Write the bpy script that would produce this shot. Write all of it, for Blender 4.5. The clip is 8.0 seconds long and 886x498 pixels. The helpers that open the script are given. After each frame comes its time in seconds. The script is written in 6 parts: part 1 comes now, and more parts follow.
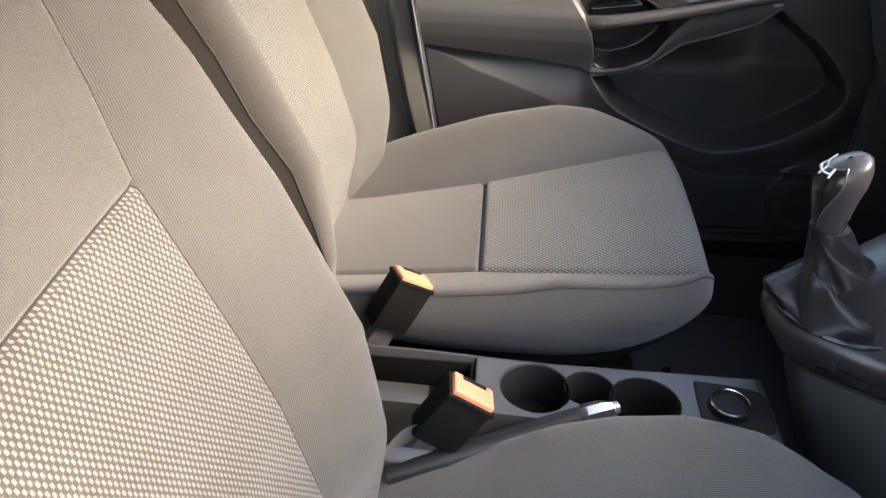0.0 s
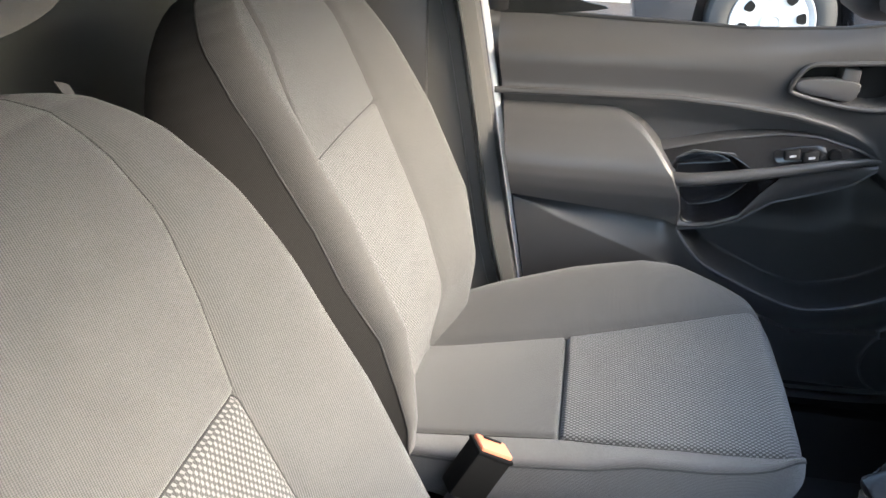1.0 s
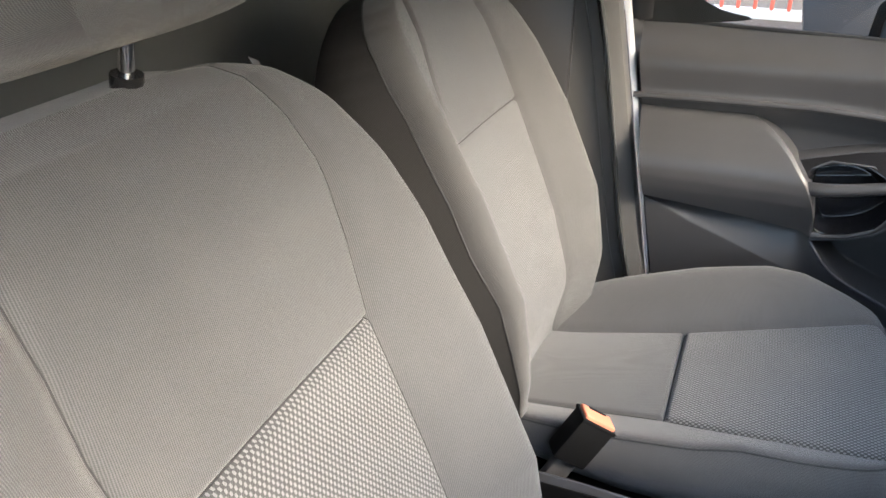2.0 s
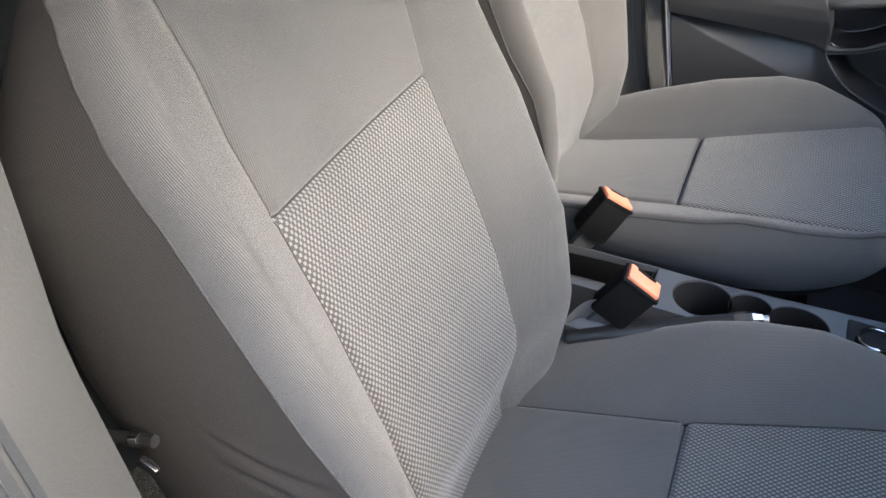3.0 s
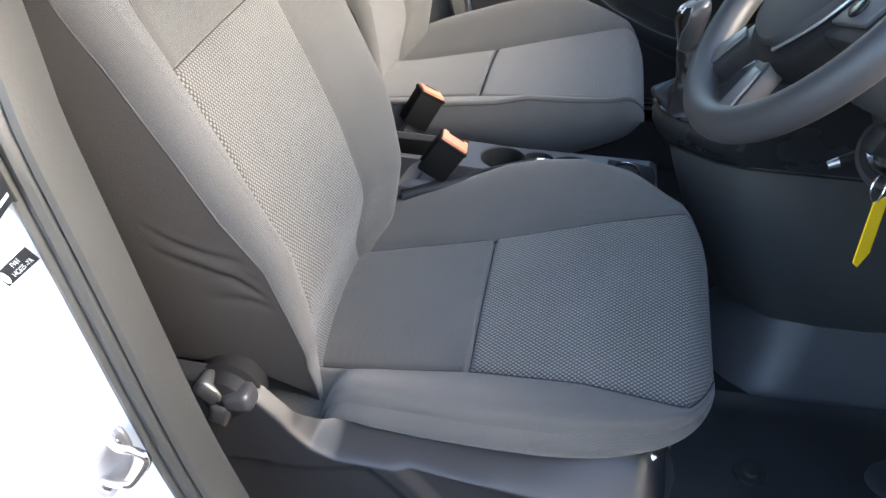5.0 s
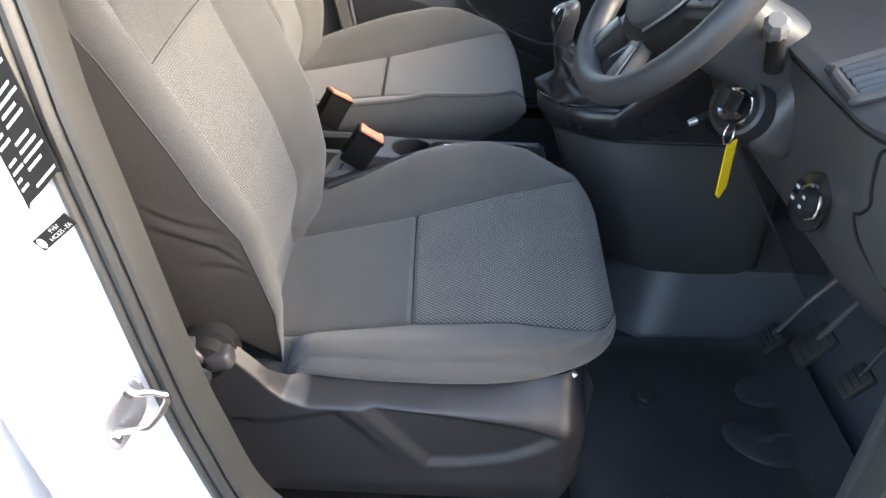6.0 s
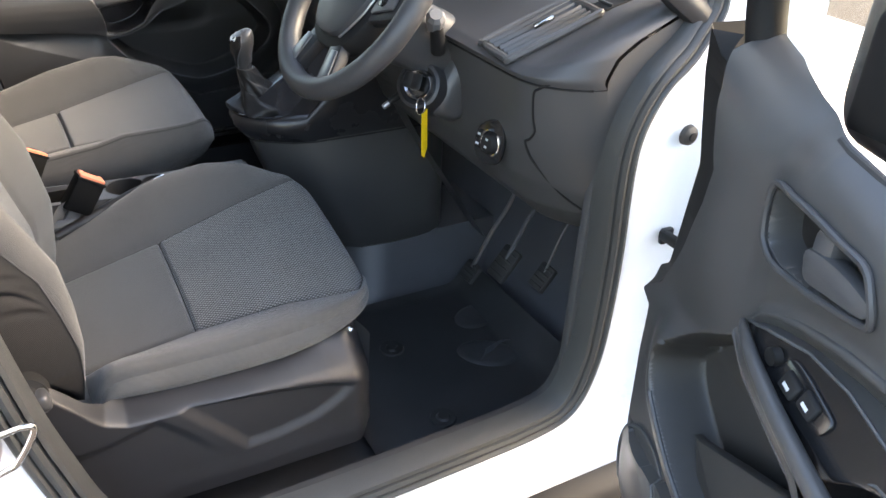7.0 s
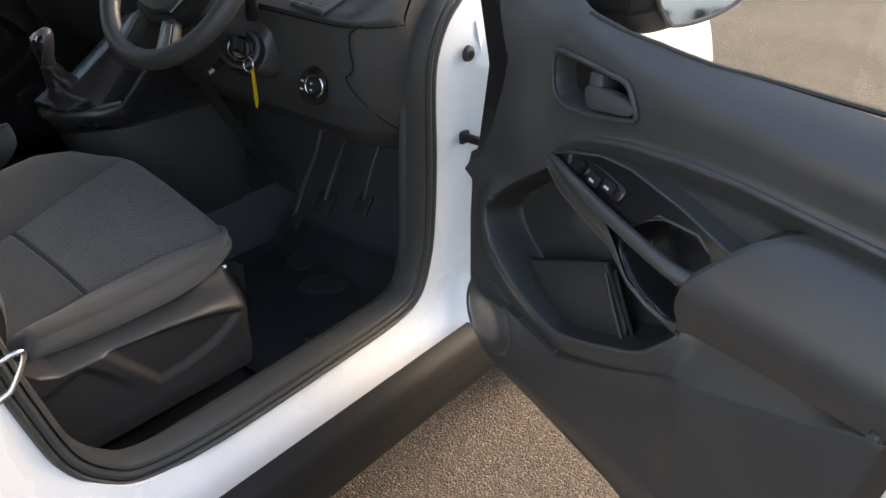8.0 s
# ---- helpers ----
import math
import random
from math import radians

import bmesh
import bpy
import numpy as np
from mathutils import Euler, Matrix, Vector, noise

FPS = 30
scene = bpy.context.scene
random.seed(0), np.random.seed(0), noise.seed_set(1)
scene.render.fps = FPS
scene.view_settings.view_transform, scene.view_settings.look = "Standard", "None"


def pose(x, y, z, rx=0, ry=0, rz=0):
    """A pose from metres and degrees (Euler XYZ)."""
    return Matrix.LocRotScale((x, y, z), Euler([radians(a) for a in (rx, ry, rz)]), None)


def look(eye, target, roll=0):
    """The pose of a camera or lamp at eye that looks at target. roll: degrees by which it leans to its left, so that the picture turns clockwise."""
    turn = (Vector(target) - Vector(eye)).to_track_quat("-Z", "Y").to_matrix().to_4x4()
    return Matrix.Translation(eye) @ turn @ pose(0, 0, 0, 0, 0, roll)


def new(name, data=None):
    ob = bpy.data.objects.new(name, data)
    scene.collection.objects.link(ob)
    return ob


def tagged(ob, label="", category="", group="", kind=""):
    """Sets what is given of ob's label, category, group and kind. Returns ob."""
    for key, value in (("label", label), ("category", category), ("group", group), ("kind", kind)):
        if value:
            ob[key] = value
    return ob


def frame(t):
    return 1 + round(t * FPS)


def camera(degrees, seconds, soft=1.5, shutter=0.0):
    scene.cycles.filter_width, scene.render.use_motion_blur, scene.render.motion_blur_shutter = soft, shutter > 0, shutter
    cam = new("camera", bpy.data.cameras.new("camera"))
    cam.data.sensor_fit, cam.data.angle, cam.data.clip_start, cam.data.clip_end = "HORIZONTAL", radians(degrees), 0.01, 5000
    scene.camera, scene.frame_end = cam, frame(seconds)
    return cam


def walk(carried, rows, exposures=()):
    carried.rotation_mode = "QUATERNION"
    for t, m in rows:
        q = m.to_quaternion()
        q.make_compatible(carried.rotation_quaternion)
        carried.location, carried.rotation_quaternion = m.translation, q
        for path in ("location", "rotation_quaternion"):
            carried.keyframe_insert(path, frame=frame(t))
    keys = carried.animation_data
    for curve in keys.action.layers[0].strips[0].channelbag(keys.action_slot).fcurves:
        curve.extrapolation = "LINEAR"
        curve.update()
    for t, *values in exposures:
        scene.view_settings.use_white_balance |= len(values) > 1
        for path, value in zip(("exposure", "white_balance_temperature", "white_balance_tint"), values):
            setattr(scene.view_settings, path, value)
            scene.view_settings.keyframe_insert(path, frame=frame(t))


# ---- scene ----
cam = camera(57.5, 8.0)
PATH = [
    (0, (-0.077, -0.725, 1.535), (-0.166, 0.945, 0.438), 2.3),
    (0.5, (-0.072, -0.709, 1.565), (-0.333, 1.034, 0.62), 0.5),
    (1, (-0.094, -0.691, 1.622), (-0.391, 1.072, 0.725), 1.6),
    (1.2, (-0.102, -0.68, 1.636), (-0.407, 1.106, 0.79), 2.1),
    (2.3, (-0.004, -0.863, 1.612), (-0.746, 0.745, 0.684), 0.6),
    (2.5, (0.005, -0.897, 1.602), (-0.72, 0.666, 0.587), 1.0),
    (3, (0.016, -0.981, 1.601), (-0.627, 0.518, 0.444), -0.1),
    (3.5, (0.039, -1.045, 1.604), (-0.411, 0.49, 0.402), 0.9),
    (4, (0.076, -1.11, 1.601), (-0.293, 0.432, 0.382), 1.7),
    (4.2, (0.112, -1.162, 1.615), (-0.281, 0.376, 0.399), 0.7),
    (5.3, (0.128, -1.362, 1.631), (-0.074, 0.247, 0.46), 1.0),
    (5.5, (0.118, -1.396, 1.639), (-0.024, 0.225, 0.476), 1.2),
    (6, (0.039, -1.525, 1.655), (0.082, 0.126, 0.526), 2.8),
    (6.5, (-0.056, -1.617, 1.687), (0.493, -0.009, 0.631), 5.2),
    (7, (-0.209, -1.719, 1.684), (0.68, -0.24, 0.672), 3.4),
    (7.5, (-0.419, -1.832, 1.693), (0.726, -0.512, 0.72), 3.2),
    (8, (-0.613, -1.867, 1.666), (0.772, -0.797, 0.697), 1.8),
]
walk(cam, [(t, look(eye, target, roll)) for t, eye, target, roll in PATH],
     [(0, 3.48, 7200, 14), (1.2, 3.62, 6250, 10), (2.5, 3.15, 6300, 12), (3.4, 3.2, 6000, 12), (4.0, 3.52, 6000, 11), (5.5, 3.32, 6400, 11), (6.5, 3.48, 6900, 12), (7.2, 3.30, 7300, 13), (8, 2.2, 7500, 14)])

# ---- world and light ----
SUN_UP, SUN_TURN = radians(31), radians(104)
world = bpy.data.worlds.new("sky")
scene.world = world
world.use_nodes = True
wn = world.node_tree
sky = wn.nodes.new("ShaderNodeTexSky")
sky.sky_type, sky.sun_disc, sky.sun_elevation, sky.sun_rotation = "NISHITA", False, SUN_UP, SUN_TURN
sky.air_density, sky.dust_density = 1.2, 3.0
wn.links.new(sky.outputs[0], wn.nodes["Background"].inputs[0])
wn.nodes["Background"].inputs[1].default_value = 0.15
sun = new("sun", bpy.data.lights.new("sun", "SUN"))
sun.data.energy, sun.data.angle, sun.data.color = 0.52, radians(26), (1.0, 0.89, 0.76)
sun.matrix_world = look((0, 0, 0), (-math.sin(SUN_TURN) * math.cos(SUN_UP), -math.cos(SUN_TURN) * math.cos(SUN_UP), -math.sin(SUN_UP)))


# ---- materials ----
def material(name, colour, rough=0.5, metal=0.0, coat=0.0, var=0.12, scale=6.0, grain=0.0, grain_scale=900.0, bump=0.0, spec=0.5):
    """A surface with two scales of tone variation and a fine bump."""
    m = bpy.data.materials.new(name)
    m.use_nodes = True
    nt = m.node_tree
    b = nt.nodes["Principled BSDF"]
    b.inputs["Roughness"].default_value, b.inputs["Metallic"].default_value = rough, metal
    b.inputs["Coat Weight"].default_value, b.inputs["Coat Roughness"].default_value = coat, 0.05
    b.inputs["Specular IOR Level"].default_value = spec
    tc = nt.nodes.new("ShaderNodeTexCoord")
    big = nt.nodes.new("ShaderNodeTexNoise")
    big.inputs["Scale"].default_value, big.inputs["Detail"].default_value = scale, 6
    small = nt.nodes.new("ShaderNodeTexNoise")
    small.inputs["Scale"].default_value, small.inputs["Detail"].default_value = grain_scale, 2
    mix = nt.nodes.new("ShaderNodeMix")
    mix.data_type = "RGBA"
    lo, hi = [c * (1 - var) for c in colour], [min(1, c * (1 + var)) for c in colour]
    mix.inputs["A"].default_value, mix.inputs["B"].default_value = (*lo, 1), (*hi, 1)
    for tex in (big, small):
        nt.links.new(tc.outputs["Object"], tex.inputs["Vector"])
    add = nt.nodes.new("ShaderNodeMath")
    add.operation = "MULTIPLY_ADD"
    add.inputs[1].default_value = grain
    nt.links.new(small.outputs["Fac"], add.inputs[0])
    sub = nt.nodes.new("ShaderNodeMath")
    sub.operation = "SUBTRACT"
    sub.inputs[1].default_value = grain / 2
    nt.links.new(big.outputs["Fac"], sub.inputs[0])
    nt.links.new(sub.outputs[0], add.inputs[2])
    nt.links.new(add.outputs[0], mix.inputs["Factor"])
    nt.links.new(mix.outputs["Result"], b.inputs["Base Color"])
    rr = nt.nodes.new("ShaderNodeMapRange")
    rr.inputs["To Min"].default_value, rr.inputs["To Max"].default_value = max(0, rough - 0.08), min(1, rough + 0.08)
    nt.links.new(big.outputs["Fac"], rr.inputs["Value"])
    nt.links.new(rr.outputs[0], b.inputs["Roughness"])
    if bump:
        bp = nt.nodes.new("ShaderNodeBump")
        bp.inputs["Strength"].default_value, bp.inputs["Distance"].default_value = bump, 0.001
        nt.links.new(small.outputs["Fac"], bp.inputs["Height"])
        nt.links.new(bp.outputs[0], b.inputs["Normal"])
    return m


def math_node(nt, op, a, b=None, c=None):
    n = nt.nodes.new("ShaderNodeMath")
    n.operation = op
    for i, v in enumerate((a, b, c)):
        if v is None:
            continue
        if isinstance(v, (int, float)):
            n.inputs[i].default_value = v
        else:
            nt.links.new(v, n.inputs[i])
    return n.outputs[0]


def fabric(name, dark, light, pitch, kind, relief=0.5, sheen=0.2):
    """Woven seat cloth laid out in metres on the UV map. kind: 'twill' fine slanting ribs, 'knit' staggered pale loops."""
    m = bpy.data.materials.new(name)
    m.use_nodes = True
    nt = m.node_tree
    b = nt.nodes["Principled BSDF"]
    b.inputs["Roughness"].default_value, b.inputs["Specular IOR Level"].default_value = 0.95, 0.15
    b.inputs["Sheen Weight"].default_value, b.inputs["Sheen Roughness"].default_value = sheen, 0.5
    uv = nt.nodes.new("ShaderNodeUVMap")
    uv.uv_map = "UVMap"
    sep = nt.nodes.new("ShaderNodeSeparateXYZ")
    nt.links.new(uv.outputs[0], sep.inputs[0])
    u, v = sep.outputs[0], sep.outputs[1]
    tc = nt.nodes.new("ShaderNodeTexCoord")
    soft = nt.nodes.new("ShaderNodeTexNoise")
    soft.inputs["Scale"].default_value, soft.inputs["Detail"].default_value = 9, 5
    nt.links.new(tc.outputs["Object"], soft.inputs["Vector"])
    fuzz = nt.nodes.new("ShaderNodeTexNoise")
    fuzz.inputs["Scale"].default_value, fuzz.inputs["Detail"].default_value = 700, 2
    nt.links.new(tc.outputs["Object"], fuzz.inputs["Vector"])
    k = 2 * math.pi / pitch
    slub = nt.nodes.new("ShaderNodeTexNoise")
    slub.inputs["Scale"].default_value, slub.inputs["Detail"].default_value = 45, 3
    nt.links.new(tc.outputs["Object"], slub.inputs["Vector"])
    bend = math_node(nt, "MULTIPLY", slub.outputs["Fac"], 2.2)
    if kind == "twill":
        across = math_node(nt, "MULTIPLY_ADD", v, k * -0.16, math_node(nt, "MULTIPLY_ADD", u, k, bend))
        rib = math_node(nt, "SINE", across)
        pick = math_node(nt, "SINE", math_node(nt, "MULTIPLY_ADD", v, k * 1.4, math_node(nt, "MULTIPLY", across, 0.5)))
        h = math_node(nt, "MULTIPLY_ADD", rib, 0.34, 0.5)
        h = math_node(nt, "MULTIPLY_ADD", pick, 0.13, h)
    else:
        a = math_node(nt, "COSINE", math_node(nt, "MULTIPLY_ADD", u, k / 1.35, math_node(nt, "MULTIPLY", bend, 0.25)))
        c = math_node(nt, "COSINE", math_node(nt, "MULTIPLY_ADD", v, k / 2, math_node(nt, "MULTIPLY", bend, 0.25)))
        p = math_node(nt, "MULTIPLY", a, c)
        r = nt.nodes.new("ShaderNodeMapRange")
        r.interpolation_type = "SMOOTHSTEP"
        r.inputs["From Min"].default_value, r.inputs["From Max"].default_value = -0.12, 0.50
        nt.links.new(p, r.inputs["Value"])
        ply = math_node(nt, "SINE", math_node(nt, "MULTIPLY_ADD", v, k * -1.5, math_node(nt, "MULTIPLY", u, k * 1.9)))
        h = math_node(nt, "MULTIPLY_ADD", ply, 0.16, r.outputs[0])
    f = math_node(nt, "ADD", h, math_node(nt, "MULTIPLY_ADD", fuzz.outputs["Fac"], 0.5, -0.25))
    f = math_node(nt, "ADD", f, math_node(nt, "MULTIPLY_ADD", soft.outputs["Fac"], 0.4, -0.2))
    mix = nt.nodes.new("ShaderNodeMix")
    mix.data_type = "RGBA"
    mix.inputs["A"].default_value, mix.inputs["B"].default_value = (*dark, 1), (*light, 1)
    nt.links.new(f, mix.inputs["Factor"])
    nt.links.new(mix.outputs["Result"], b.inputs["Base Color"])
    bp = nt.nodes.new("ShaderNodeBump")
    bp.inputs["Strength"].default_value, bp.inputs["Distance"].default_value = relief, 0.0009
    nt.links.new(f, bp.inputs["Height"])
    nt.links.new(bp.outputs[0], b.inputs["Normal"])
    return m


CLOTH = fabric("plain_cloth", (0.054, 0.053, 0.0515), (0.116, 0.113, 0.109), 0.0019, "twill", 0.5)
KNIT = fabric("knit_cloth", (0.054, 0.053, 0.051), (0.190, 0.187, 0.180), 0.0043, "knit")
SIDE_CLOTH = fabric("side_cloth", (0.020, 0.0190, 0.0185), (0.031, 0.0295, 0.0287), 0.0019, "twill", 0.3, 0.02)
THREAD = material("seam_thread", (0.032, 0.031, 0.030), 0.9)
PILLAR = material("pillar_trim", (0.105, 0.102, 0.096), 0.6, var=0.1, grain=0.25, grain_scale=1200, bump=0.15)
PIPING = material("piping", (0.040, 0.039, 0.038), 0.9, bump=0.3)
TRIM = material("grained_trim", (0.055, 0.0545, 0.055), 0.36, var=0.15, grain=0.25, grain_scale=1400, bump=0.12)
VALANCE = material("seat_plastic", (0.024, 0.024, 0.026), 0.40, var=0.15, grain=0.25, grain_scale=1400, bump=0.10, spec=0.5)
BULK = material("bulkhead_paint", (0.088, 0.094, 0.091), 0.6, var=0.25, scale=3, grain=0.2, grain_scale=600, bump=0.1)
TRIM_SOFT = material("soft_trim", (0.042, 0.042, 0.044), 0.48, var=0.12, grain=0.25, grain_scale=1100, bump=0.15)
TRIM_GREY = material("grey_trim", (0.062, 0.063, 0.067), 0.42, var=0.12, grain=0.2, grain_scale=1500, bump=0.1)
SATIN_TRIM = material("satin_trim", (0.020, 0.020, 0.022), 0.28, var=0.12, grain=0.2, grain_scale=1500, bump=0.06)
GLOSS = material("gloss_black", (0.012, 0.012, 0.013), 0.18, var=0.1)
DEEP = material("deep_black", (0.006, 0.006, 0.006), 0.7, var=0.2, bump=0.1, spec=0.12)
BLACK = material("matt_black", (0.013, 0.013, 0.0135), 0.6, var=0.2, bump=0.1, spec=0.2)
SEAL = material("door_seal", (0.040, 0.041, 0.040), 0.5, var=0.2, grain=0.4, grain_scale=380, bump=0.35)
RUBBER = material("rubber_seal", (0.024, 0.024, 0.024), 0.55, var=0.2, grain=0.3, grain_scale=500, bump=0.25)
PAINT = material("white_paint", (0.80, 0.81, 0.82), 0.28, coat=0.6, var=0.02, scale=3)
CARPET = material("floor_vinyl", (0.078, 0.080, 0.088), 0.33, var=0.22, scale=9, grain=0.3, grain_scale=500, bump=0.4)
FLOOR = material("floor_carpet", (0.022, 0.022, 0.024), 0.9, var=0.3, scale=12, grain=0.5, grain_scale=500, bump=0.6)
MAT = material("rubber_mat", (0.030, 0.0302, 0.0315), 0.40, var=0.55, scale=7, grain=0.35, grain_scale=420, bump=0.35)
HEEL = material("scuffed_rubber", (0.044, 0.0445, 0.047), 0.32, var=0.5, scale=26, grain=0.3, grain_scale=300, bump=0.3)
LINING = material("headlining", (0.62, 0.61, 0.58), 0.95, var=0.05, grain=0.2, grain_scale=700, bump=0.3)
CHROME = material("chrome", (0.62, 0.62, 0.63), 0.16, metal=1.0, var=0.05)
ZINC = material("bright_zinc", (0.42, 0.42, 0.43), 0.36, metal=0.85, var=0.18, scale=60)
STEEL = material("zinc_steel", (0.30, 0.30, 0.31), 0.32, metal=1.0, var=0.15)
for node in CARPET.node_tree.nodes:
    if node.type == "MAP_RANGE":
        node.inputs["From Min"].default_value, node.inputs["From Max"].default_value = 0.15, 0.85
        node.inputs["To Min"].default_value, node.inputs["To Max"].default_value = 0.24, 0.48
SILVER = material("silver_plastic", (0.30, 0.31, 0.32), 0.34, metal=0.7, var=0.06)
KNOB = material("knob_satin", (0.045, 0.045, 0.047), 0.28, var=0.1)
SATIN = material("satin_grey", (0.14, 0.14, 0.145), 0.32, metal=0.4, var=0.06)
STALK = material("stalk_grey", (0.17, 0.172, 0.178), 0.38, var=0.08)
RED = material("red_button", (0.80, 0.25, 0.14), 0.4, var=0.08)
YELLOW = material("yellow_tag", (0.75, 0.50, 0.01), 0.45, var=0.08)
LEATHER = material("boot_leatherette", (0.013, 0.013, 0.014), 0.42, var=0.2, grain=0.2, grain_scale=260, bump=0.35, spec=0.35)
WEBBING = material("belt_webbing", (0.13, 0.125, 0.12), 0.85, var=0.15, grain=0.4, grain_scale=900, bump=0.3)
LABEL_WHITE = material("label_print", (0.75, 0.75, 0.74), 0.5, var=0.03)
GREY_MARK = material("switch_mark", (0.55, 0.56, 0.58), 0.4, var=0.03)
MIRROR = material("mirror_glass", (0.85, 0.87, 0.88), 0.02, metal=1.0, var=0.01)


def glass():
    m = bpy.data.materials.new("window_glass")
    m.use_nodes = True
    nt = m.node_tree
    nt.nodes.remove(nt.nodes["Principled BSDF"])
    clear, shine, mix = (nt.nodes.new("ShaderNodeBsdf" + k) for k in ("Transparent", "Glossy", "Transparent"))
    nt.nodes.remove(mix)
    mix = nt.nodes.new("ShaderNodeMixShader")
    clear.inputs[0].default_value = (0.86, 0.90, 0.88, 1)
    shine.inputs["Roughness"].default_value = 0.02
    fr = nt.nodes.new("ShaderNodeFresnel")
    fr.inputs[0].default_value = 1.45
    nt.links.new(fr.outputs[0], mix.inputs[0])
    nt.links.new(clear.outputs[0], mix.inputs[1])
    nt.links.new(shine.outputs[0], mix.inputs[2])
    nt.links.new(mix.outputs[0], nt.nodes["Material Output"].inputs[0])
    return m


GLASS = glass()


def gravel():
    m = material("brown_gravel", (0.22, 0.17, 0.125), 0.9, var=0.2, scale=0.7)
    nt = m.node_tree
    b = nt.nodes["Principled BSDF"]
    tc = nt.nodes.new("ShaderNodeTexCoord")
    vor = nt.nodes.new("ShaderNodeTexVoronoi")
    vor.inputs["Scale"].default_value = 210
    nt.links.new(tc.outputs["Object"], vor.inputs["Vector"])
    ramp = nt.nodes.new("ShaderNodeValToRGB")
    for pos, col in ((0.0, (0.050, 0.036, 0.028)), (0.35, (0.105, 0.078, 0.058)), (0.7, (0.170, 0.132, 0.100)), (1.0, (0.33, 0.28, 0.23))):
        e = ramp.color_ramp.elements[0] if pos == 0 else (ramp.color_ramp.elements[-1] if pos == 1 else ramp.color_ramp.elements.new(pos))
        e.position, e.color = pos, (*col, 1)
    bw = nt.nodes.new("ShaderNodeRGBToBW")
    nt.links.new(vor.outputs["Color"], bw.inputs[0])
    nt.links.new(bw.outputs[0], ramp.inputs[0])
    big = nt.nodes.new("ShaderNodeTexNoise")
    big.inputs["Scale"].default_value = 1.3
    nt.links.new(tc.outputs["Object"], big.inputs["Vector"])
    mix = nt.nodes.new("ShaderNodeMix")
    mix.data_type, mix.blend_type = "RGBA", "MULTIPLY"
    mix.inputs["Factor"].default_value = 0.5
    nt.links.new(ramp.outputs[0], mix.inputs["A"])
    nt.links.new(big.outputs["Fac"], mix.inputs["B"])
    nt.links.new(mix.outputs["Result"], b.inputs["Base Color"])
    bp = nt.nodes.new("ShaderNodeBump")
    bp.inputs["Strength"].default_value, bp.inputs["Distance"].default_value = 1.0, 0.006
    bp.invert = True
    nt.links.new(vor.outputs["Distance"], bp.inputs["Height"])
    nt.links.new(bp.outputs[0], b.inputs["Normal"])
    return m


GRAVEL = gravel()

# ---- building tools ----
BASE = {}


def thing(name, at=(0, 0, 0), label="", category="", group="", kind=""):
    """A top-level thing: an Empty at its base. Its parts are given in world metres and shifted to it."""
    ob = new(name)
    ob.location = at
    BASE[ob.name] = Vector(at)
    return tagged(ob, label, category, group, kind)


def mesh_of(name, bm, mat, smooth=True):
    me = bpy.data.meshes.new(name)
    bm.normal_update()
    bm.to_mesh(me)
    bm.free()
    me.materials.append(mat)
    if smooth:
        me.polygons.foreach_set("use_smooth", [True] * len(me.polygons))
        me.set_sharp_from_angle(angle=radians(42))
    return me


def part(name, bm, mat, parent, label="", smooth=True):
    """Links a bmesh as one mesh under a thing or a part."""
    off = BASE.get(parent.name)
    if off is not None:
        bmesh.ops.translate(bm, verts=bm.verts, vec=-off)
    ob = new(name, mesh_of(name, bm, mat, smooth))
    ob.parent = parent
    if off is not None:
        BASE[ob.name] = off
    return tagged(ob, label)


def lone(name, bm, mat, label="", category="", kind="", group="", smooth=True):
    ob = new(name, mesh_of(name, bm, mat, smooth))
    return tagged(ob, label, category, group, kind)


def box(c, s, bevel=0.0, turn=None, seg=2):
    bm = bmesh.new()
    bmesh.ops.create_cube(bm, size=1)
    bmesh.ops.scale(bm, vec=s, verts=bm.verts)
    if bevel:
        bmesh.ops.bevel(bm, geom=bm.edges[:], offset=bevel, segments=seg, profile=0.5, affect="EDGES")
    if turn is not None:
        bmesh.ops.transform(bm, matrix=turn, verts=bm.verts)
    bmesh.ops.translate(bm, vec=c, verts=bm.verts)
    return bm


def join(*bms):
    out = bms[0]
    for b in bms[1:]:
        me = bpy.data.meshes.new("tmp")
        b.to_mesh(me)
        b.free()
        out.from_mesh(me)
        bpy.data.meshes.remove(me)
    return out


def moved(bm, m):
    bmesh.ops.transform(bm, matrix=m, verts=bm.verts)
    return bm


